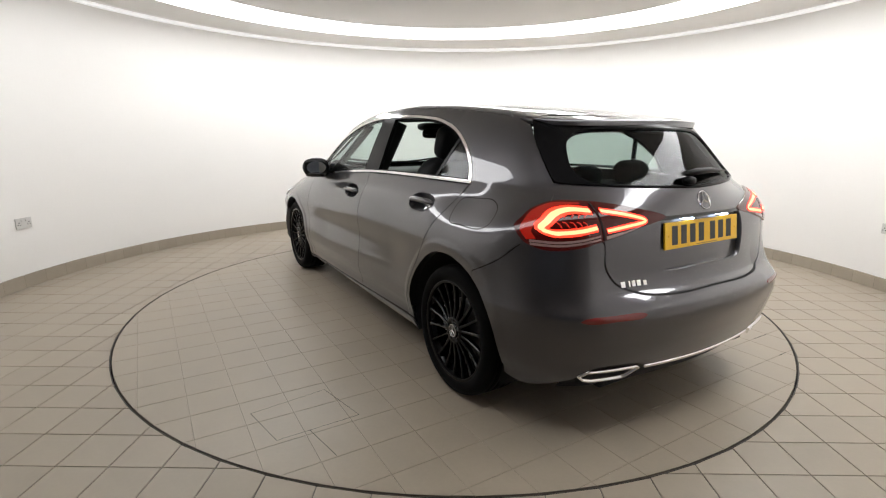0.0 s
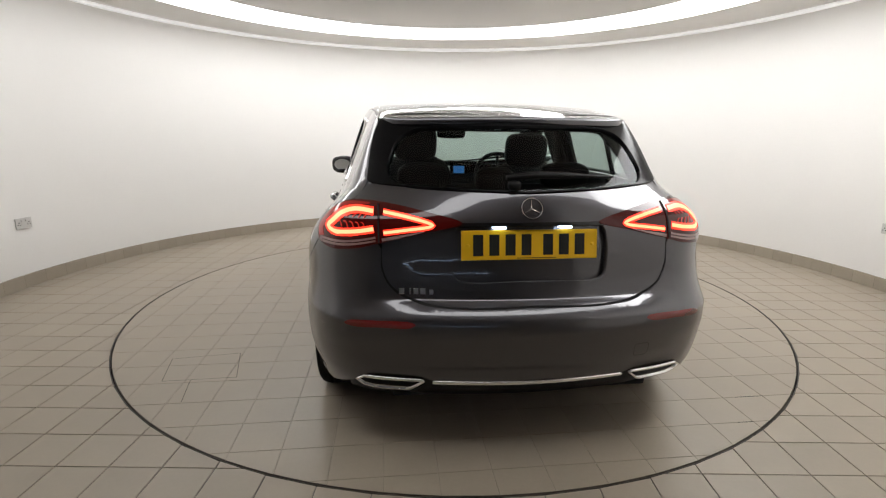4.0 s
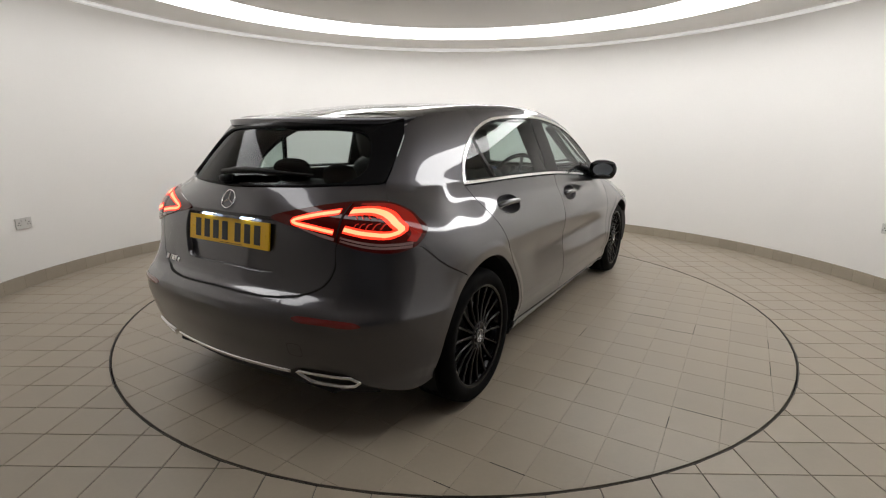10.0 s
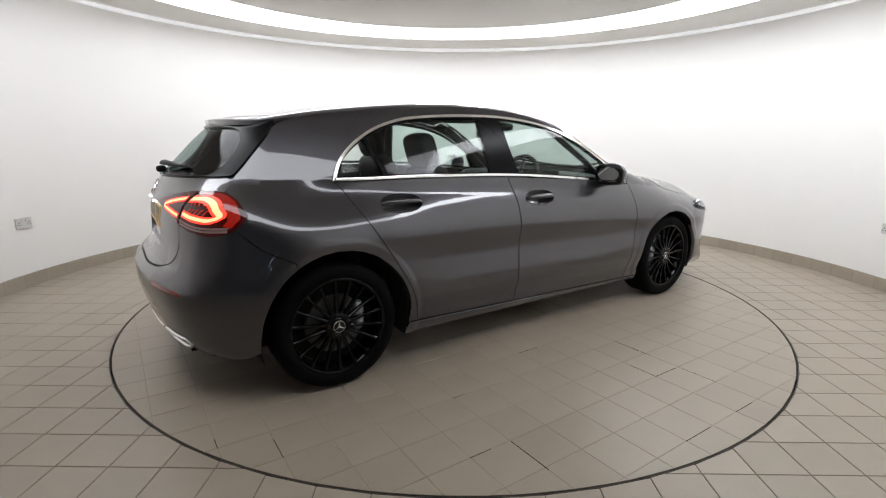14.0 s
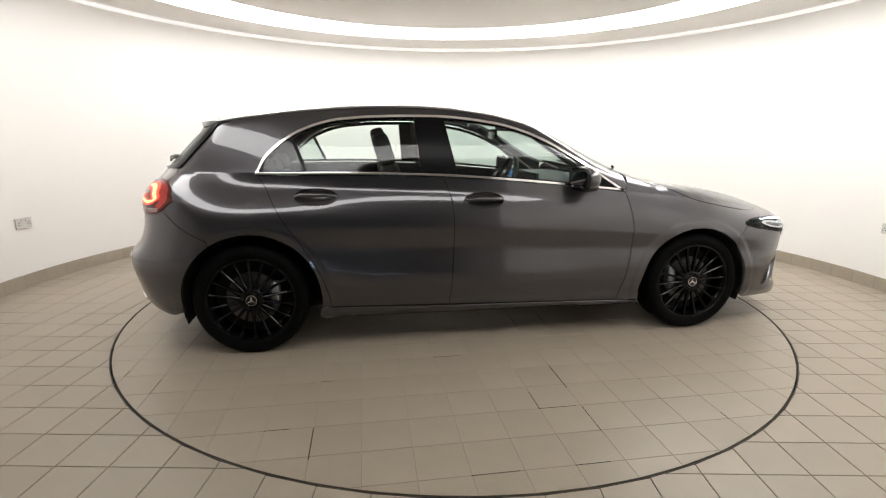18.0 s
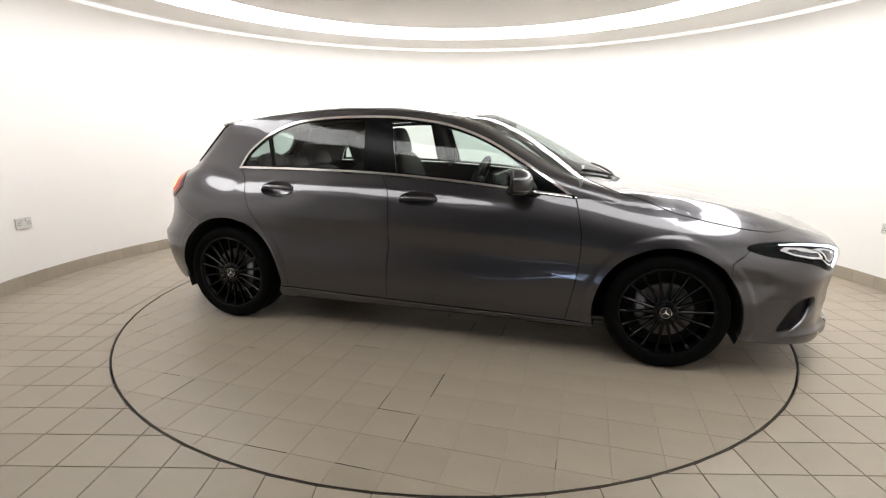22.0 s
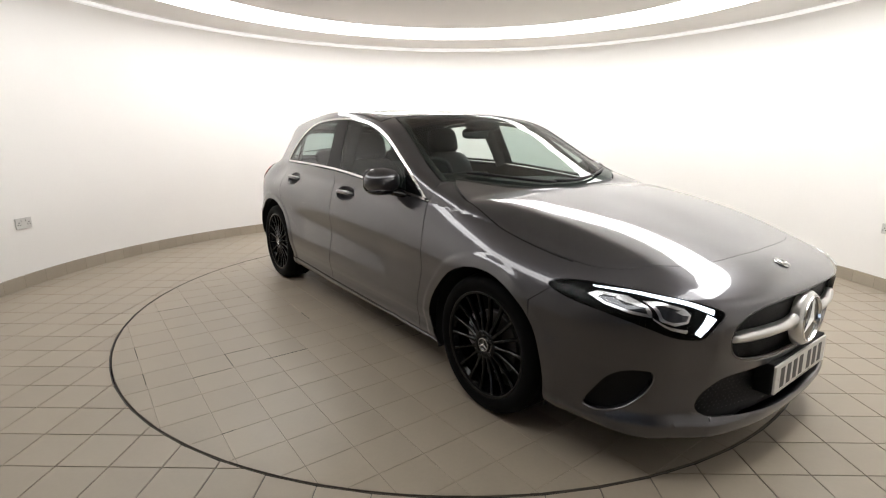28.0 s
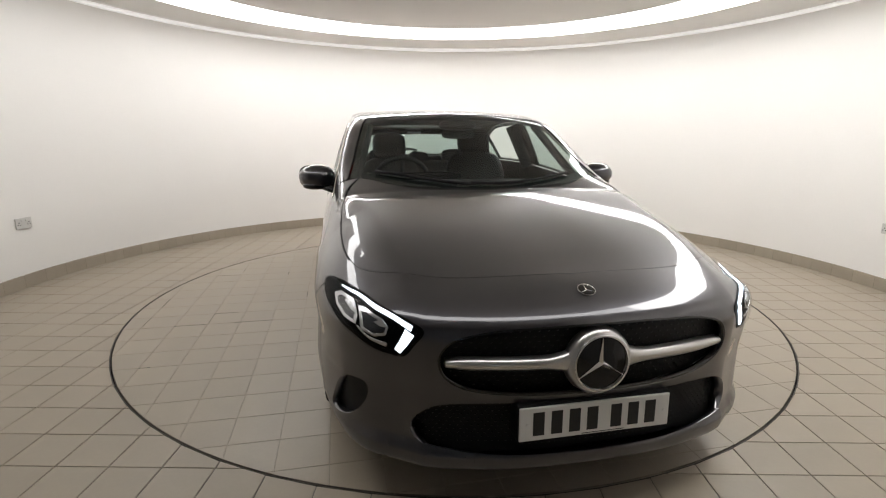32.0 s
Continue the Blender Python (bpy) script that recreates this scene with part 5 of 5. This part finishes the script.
def number_plate(name, at, n, face, label):
    m = face_to(at + CAR_AT, n)
    ob = part(name, box(bmesh.new(), -0.26, 0.26, -0.0555, 0.0555, -0.006, 0.003, 0.003), face, CAR, label)
    ob.matrix_basis = m
    x = -0.222
    for w, gap in ((0.050, 0.011), (0.050, 0.011), (0.050, 0.011), (0.050, 0.033), (0.050, 0.011), (0.050, 0.011), (0.050, 0.0)):
        part("plate_bar", box(bmesh.new(), x + 0.006, x + w - 0.006, -0.0395, 0.0395, 0.0025, 0.0036), PLATE_INK, ob)
        x += w + gap
    part("maker_line", box(bmesh.new(), -0.05, 0.10, -0.051, -0.0485, 0.0025, 0.0034), PLATE_INK, ob)
    for sx in (-0.235, 0.24):
        part("screw_cap", lathe(bmesh.new(), [(0.0005, 0.006), (0.005, 0.005), (0.0065, 0.0025)], 12), face, ob).location.x = sx
    return ob


def tail():
    number_plate("rear_plate", Vector((-0.662, 0.006, 0.834)), Vector((-1, 0, 0.13)), PLATE_YELLOW, "yellow number plate with black bars")
    for y in (0.125, -0.125):
        lamp = carpart("plate_lamp", box(bmesh.new(), -0.676, -0.640, y - 0.024, y + 0.024, 0.896, 0.904, 0.002), PLATE_LAMP, CAR, "lit number plate lamp")
    skin("handle_strip", BLACK_GLOSS, CAR, [patch("rear", ribbon([(-0.29, 0.909), (0.0, 0.911), (0.29, 0.909)], 0.013), step=0.02, off=0.002, depth=0.02)], "gloss black strip over the number plate")
    p, n = skin_at("rear", 0.0, 0.966, 0.003)
    emblem(CAR, p, n, 0.041, False, "rear_emblem")
    # model badge as plain chrome bars
    for y, w, h in ((0.487, 0.020, 0.022), (0.455, 0.007, 0.022), (0.434, 0.018, 0.022), (0.408, 0.018, 0.022), (0.377, 0.015, 0.018)):
        skin("badge_bar", CHROME_BRIGHT, CAR, [patch("rear", ring(path([(y - w / 2, 0.652), (y + w / 2, 0.652)], 0.005), path([(y + w / 2, 0.652 + h), (y - w / 2, 0.652 + h)], 0.005)), step=0.01, off=0.0035, depth=0.003)], "small chrome badge bar")
    # exhaust trims and the chrome strip between them
    for side in (1, -1):
        f = (lambda p: np.asarray(p, float)) if side > 0 else flip_y
        c = np.array([(0.405, 0.318), (0.42, 0.326), (0.635, 0.326), (0.668, 0.304), (0.640, 0.280), (0.60, 0.270), (0.475, 0.270), (0.455, 0.276)])
        o = ring(*[path([tuple(a), tuple(b)], 0.008) for a, b in zip(c, np.roll(c, -1, 0))])
        ex = skin("exhaust_trim", CHROME_BRIGHT, CAR, [patch("rear", f(o), holes=[f(inset(o, 0.006))], step=0.01, off=0.008, depth=0.014)], "chrome exhaust trim")
        skin("exhaust_mouth", DARK_VOID, ex, [patch("rear", f(inset(o, 0.004)), step=0.02, off=-0.02, depth=0)])
    skin("chrome_strip", CHROME_BRIGHT, CAR, [patch("rear", ribbon([(-0.375, 0.314), (0.0, 0.309), (0.375, 0.314)], 0.011), step=0.02, off=0.006, depth=0.010)], "chrome strip between the exhausts")
    o = path([(-0.46, 0.400), (-0.41, 0.400), (-0.405, 0.405), (-0.405, 0.448), (-0.41, 0.452), (-0.46, 0.452), (-0.465, 0.447), (-0.465, 0.405)], 0.008, True)
    skin("tow_cover", DARK_VOID, CAR, [patch("rear", o, holes=[inset(o, 0.0018)], step=0.02, off=0.0006, depth=0)], "thin outline of the towing eye cover")
    # rear wiper
    a, _ = skin_at("rear", 0.085, 1.058, 0.028)
    b, _ = skin_at("rear", -0.12, 1.066, 0.028)
    c, _ = skin_at("rear", -0.36, 1.064, 0.014)
    wip = carpart("rear_wiper", tube(bmesh.new(), [a, (a + b) / 2 + Vector((-0.004, 0, 0.004)), b, (b + c) / 2, c], [0.014, 0.021, 0.018, 0.009, 0.006], 12, 0.7), BLACK, CAR, "black rear wiper")
    d, _ = skin_at("rear", 0.06, 1.045, 0.0)
    carpart("wiper_cap", pillow(bmesh.new(), d + Vector((-0.015, 0, 0.004)), (0.05, 0.05, 0.036), 3, None, 10), BLACK, wip)
    bm = box(bmesh.new(), -0.337, -0.328, -0.155, 0.155, 1.287, 1.299, 0.002)
    carpart("brake_lamp", bm, RED_LENS, CAR, "dark red high brake lamp", False)


# ---------------------------------------------------------------- mirrors, handles, wipers
def mirror_arm(side):
    turn = pose(0, 0, 0, 0, 0, -14 * side)
    c = Vector((1.925, side * 0.905, 0.990))
    bm = pillow(bmesh.new(), (0, 0, 0), (0.165, 0.202, 0.142), 2.6, None, 18)
    for v in bm.verts:
        k = v.co.x / 0.0825
        if k < 0:
            v.co.x *= 0.55
        v.co.z *= 1 - 0.22 * max(0, side * v.co.y / 0.101) ** 2 - 0.10 * max(k, 0)
        v.co.x -= 0.35 * max(0, side * v.co.y) * 0.5
    bm.transform(Matrix.Translation(c) @ turn)
    m = carpart("door_mirror", bm, PAINT, CAR, "body-coloured door mirror")
    bm = pillow(bmesh.new(), (-0.040, side * 0.0, 0.0), (0.030, 0.192, 0.134), 3.2, None, 14)
    bm.transform(Matrix.Translation(c) @ turn)
    carpart("mirror_rim", bm, BLACK_GLOSS, m)
    bm = bmesh.new()
    lathe(bm, [(0.0005, 0.0), (0.05, 0.0)], 32)
    bmesh.ops.scale(bm, vec=(1.42, 0.92, 1), verts=bm.verts)
    bm.transform(Matrix.Translation(c) @ turn @ Matrix.Translation((-0.0580, 0, 0)) @ pose(0, 0, 0, 90, 0, -90))
    carpart("mirror_glass", bm, mat_mirror(), m, "mirror glass")
    bm = tube(bmesh.new(), [c + Vector((0.0, -side * 0.02, -0.045)), c + Vector((0.03, -side * 0.06, -0.062)), Vector((2.03, side * 0.795, 0.915))], [0.040, 0.034, 0.030], 12, 0.6)
    carpart("mirror_foot", bm, BLACK_GLOSS, m, "black mirror foot")
    bm = pillow(bmesh.new(), (0.0, 0, -0.050), (0.130, 0.168, 0.050), 2.6, None, 14)
    bm.transform(Matrix.Translation(c) @ turn)
    carpart("mirror_underside", bm, BLACK_GLOSS, m)


def mat_mirror():
    if "mirror" not in MADE:
        MADE["mirror"] = mat("mirror_glass", (0.85, 0.87, 0.88), 0.02, 1.0)
    return MADE["mirror"]


def handles(side):
    for cx, cz in HANDLES:
        oval = handle_oval(cx, cz)
        dish = lambda p, cx=cx, cz=cz: -0.026 * np.sqrt(np.clip(1 - ((p[:, 0] - cx) / 0.116) ** 2 - ((p[:, 2] - cz) / 0.043) ** 2, 0, 1))
        v, fc, n = patch("side", oval, step=0.008, off=-0.0005, depth=0, side=side, lift=dish)
        tri = np.array(fc)
        fn = np.cross(v[tri[:, 1]] - v[tri[:, 0]], v[tri[:, 2]] - v[tri[:, 0]])
        n = np.zeros_like(v)
        for k in range(3):
            np.add.at(n, tri[:, k], fn)
        skin("handle_recess", PAINT, CAR, [(v, fc, n)], "dished handle bowl")
        pts = []
        for t in np.linspace(-1, 1, 17):
            p, _ = skin_at("side", cx + 0.112 * t, cz + 0.003, -0.004 + 0.022 * (1 - t ** 4), side)
            pts.append(p)
        carpart("door_handle", tube(bmesh.new(), pts, [0.011, 0.014] + [0.017] * 13 + [0.014, 0.011], 14, 0.8), PAINT, CAR, "body-coloured door handle")


LAMP_GLASS = mat("lamp_module_glass", (0.03, 0.033, 0.04), 0.05, 0.3, 1.0)
LAMP_BEZEL = mat("lamp_bezel_metal", (0.66, 0.66, 0.67), 0.22, 0.95)
LAMP_BLACK = mat("lamp_housing_black", (0.002, 0.002, 0.002), 0.5, spec=0.05)


def screen_wipers():
    for y0, y1 in ((0.50, -0.10), (-0.10, -0.58)):
        pts = []
        for t in np.linspace(0, 1, 8):
            y = y0 + (y1 - y0) * t
            x = 2.445 - 0.20 * (abs(y) / 0.6) ** 2 - 0.010 * t
            p, _ = skin_at("top", x, y, 0.012)
            pts.append(p)
        carpart("windscreen_wiper", tube(bmesh.new(), pts, 0.008, 8), BLACK, CAR, "black windscreen wiper")
    base = path([(2.26, 0.66), (2.43, 0.42), (2.50, 0.0)], 0.02)
    top = path([(2.20, 0.66), (2.355, 0.42), (2.42, 0.0)], 0.02)
    out = ring(base, (base * (1, -1))[::-1], top * (1, -1), top[::-1])
    skin("cowl", BLACK, CAR, [patch("top", out, step=0.03, off=-0.0045, depth=0)], "black cowl at the foot of the windscreen")


# ---------------------------------------------------------------- inside
def interior():
    # dark shell inside the body, headlining, floor
    shell = []
    for side in (1, -1):
        out = ring(path([(0.42, 0.22), (2.32, 0.22)], 0.05), path([(2.32, 0.85), (1.1, 0.985), (0.42, 0.99)], 0.05))
        shell.append(patch("side", out, step=0.08, off=-0.045, depth=0, side=side))
    for piece in shell:
        skin("door_lining", DASH, CAR, [piece], "dark door lining")
    sh = []
    for side in (1, -1):
        o1 = ring(path([(0.05, 0.72), (0.35, 0.72)], 0.05), path([(0.35, 1.0), (-0.33, 1.0), (-0.33, 0.85)], 0.05))
        sh.append(patch("side", o1, step=0.08, off=-0.05, depth=0, side=side))
    for piece in sh:
        skin("boot_lining", DARK_VOID, CAR, [piece])
    for side in (1, -1):
        o1 = ring(path([(-0.30, 1.02), (0.04, 1.02), (0.10, 1.13), (0.25, 1.250), (0.43, 1.318), (0.62, 1.345)], 0.03), path([(0.62, 1.352), (0.30, 1.335), (0.0, 1.300), (-0.08, 1.285), (-0.16, 1.20), (-0.25, 1.11)], 0.03))
        skin("pillar_lining", LINING, CAR, [patch("side", o1, step=0.05, off=-0.022, depth=0, side=side)], "dark lining of the rear pillar")
    edge = np.stack([ROOF_EDGE3[:, 0], ROOF_EDGE3[:, 1] - 0.02], 1)
    h = ring(path([(0.0, 0.0), (0.0, 0.45), (edge[2, 0], edge[2, 1])], 0.05), edge[2:-8], path([(1.30, 0.56), (1.60, 0.33), (1.64, 0.0)], 0.05))
    skin("headlining", LINING, CAR, [patch("top", ring(h, (h * (1, -1))[::-1]), step=0.08, off=-0.035, depth=0)], "dark headlining")
    carpart("floor_pan", box(bmesh.new(), -0.45, 3.35, -0.56, 0.56, 0.17, 0.21, 0.01), DARK_VOID, CAR, "", False)
    carpart("floor_sides", box(bmesh.new(), 0.45, 2.30, -0.80, 0.80, 0.172, 0.208, 0.01), DARK_VOID, CAR, "", False)
    carpart("bulkhead", box(bmesh.new(), 2.30, 2.36, -0.70, 0.70, 0.2, 0.86), DARK_VOID, CAR, "", False)
    carpart("engine_block", box(bmesh.new(), 2.36, 3.30, -0.50, 0.50, 0.2, 0.66, 0.02), DARK_VOID, CAR, "", False)
    carpart("boot_floor", box(bmesh.new(), -0.62, 0.15, -0.53, 0.53, 0.21, 0.45, 0.02), DARK_VOID, CAR, "", False)
    carpart("parcel_shelf", box(bmesh.new(), -0.50, 0.10, -0.56, 0.56, 0.925, 0.945, 0.005), DASH, CAR, "black parcel shelf", False)
    # dashboard
    bm = pillow(bmesh.new(), (2.02, 0, 0.83), (0.60, 1.40, 0.26), 5, None, 20)
    dash = carpart("dashboard", bm, DASH, CAR, "dark grey dashboard")
    carpart("display", box(bmesh.new(), 1.735, 1.75, -0.60, 0.02, 0.905, 1.00, 0.004), BLACK_GLOSS, dash, "wide dark display", False)
    carpart("display_picture", box(bmesh.new(), 1.731, 1.735, -0.10, -0.01, 0.925, 0.985), SCREEN_BLUE, dash, "blue lit display", False)
    carpart("centre_console", box(bmesh.new(), 0.9, 1.8, -0.12, 0.12, 0.25, 0.60, 0.03), DASH, CAR, "", False)
    # steering wheel, on the right
    bm = bmesh.new()
    pts = [(0.185 * math.cos(a), 0.185 * math.sin(a), 0) for a in np.linspace(0, 2 * math.pi, 41)]
    tube(bm, pts, 0.016, 10)
    pillow(bm, (0, 0, -0.01), (0.16, 0.13, 0.05), 3, None, 10)
    for a in (0, 180, 270):
        tube(bm, [(0, 0, -0.005), (0.17 * math.cos(math.radians(a)), 0.17 * math.sin(math.radians(a)), 0)], 0.014, 8)
    bm.transform(Matrix.Translation((1.58, -0.36, 0.92)) @ pose(0, 0, 0, 0, -66, 0) @ pose(0, 0, 0, 0, 0, 90))
    carpart("steering_wheel", bm, SEAT, CAR, "black steering wheel")
    # seats
    for y in (0.36, -0.36):
        tilt = pose(0, 0, 0, 0, -18, 0).to_3x3()
        dz = 0.0 if y > 0 else -0.045
        bm = pillow(bmesh.new(), (0.90, y, 0.78 + dz), (0.16, 0.50, 0.66), 4, tilt, 16)
        seat = carpart("front_seat", bm, SEAT, CAR, "black leather front seat")
        carpart("seat_base", pillow(bmesh.new(), (1.20, y, 0.46), (0.55, 0.50, 0.17), 4, None, 14), SEAT, seat)
        carpart("head_restraint", pillow(bmesh.new(), (0.775, y, 1.185 + dz), (0.11, 0.27, 0.21), 4.5, tilt, 16), SEAT, seat)
        for dy in (-0.06, 0.06):
            carpart("restraint_post", tube(bmesh.new(), [(0.80, y + dy, 1.05), (0.785, y + dy, 1.16)], 0.006, 8), CHROME, seat)
    tilt = pose(0, 0, 0, 0, -22, 0).to_3x3()
    bm = pillow(bmesh.new(), (0.13, 0, 0.72), (0.16, 1.24, 0.56), 5, tilt, 18)
    bench = carpart("rear_seat", bm, SEAT, CAR, "black leather rear bench")
    carpart("bench_base", pillow(bmesh.new(), (0.42, 0, 0.43), (0.50, 1.24, 0.18), 5, None, 14), SEAT, bench)
    for y, w, z in ((0.36, 0.25, 1.035), (-0.36, 0.25, 1.035), (0.0, 0.20, 1.01)):
        carpart("head_restraint", pillow(bmesh.new(), (0.03, y, z), (0.10, w, 0.13), 3.2, tilt, 14), SEAT, bench)
    # inner mirror and camera cover
    carpart("inner_mirror", pillow(bmesh.new(), (1.60, 0.03, 1.245), (0.03, 0.23, 0.07), 4, None, 12), BLACK_GLOSS, CAR, "black inner mirror")
    carpart("sensor_cover", pillow(bmesh.new(), (1.70, 0.0, 1.30), (0.16, 0.24, 0.07), 3, None, 12), BLACK, CAR, "black sensor cover behind the windscreen")
    # pillars seen from inside
    for side in (1, -1):
        for a, b, w in (((1.12, 0.735, 0.99), (1.06, 0.600, 1.31), 0.050), ((2.12, 0.70, 0.93), (1.62, 0.575, 1.29), 0.035)):
            carpart("inner_pillar", tube(bmesh.new(), [(a[0], side * a[1], a[2]), (b[0], side * b[1], b[2])], w, 10, 0.5), LINING, CAR)
    p, n = skin_at("rear", 0.02, 1.272, -0.012)
    st = part("window_sticker", box(bmesh.new(), -0.07, 0.07, -0.013, 0.013, -0.001, 0.001), mat("pale_sticker", (0.45, 0.50, 0.52), 0.4), CAR, "pale sticker with dark bars at the top of the rear window")
    st.matrix_basis = face_to(p + CAR_AT, n)
    for i in range(4):
        part("sticker_bar", box(bmesh.new(), -0.045 + i * 0.024, -0.027 + i * 0.024, -0.007, 0.007, 0.001, 0.0016), PLATE_INK, st)


wheels()
both(tail_lamp)
both(head_lamp)
nose()
tail()
both(mirror_arm)
both(handles)
screen_wipers()
interior()


def motions():
    """The turntable turns at an even pace and carries the car."""
    rows = [(t, pose(0, 0, 0, 0, 0, HEADING + TURN_RATE * t)) for t in range(0, 33, 2)]
    walk(TABLE, rows)
    walk(CAR, rows)


motions()
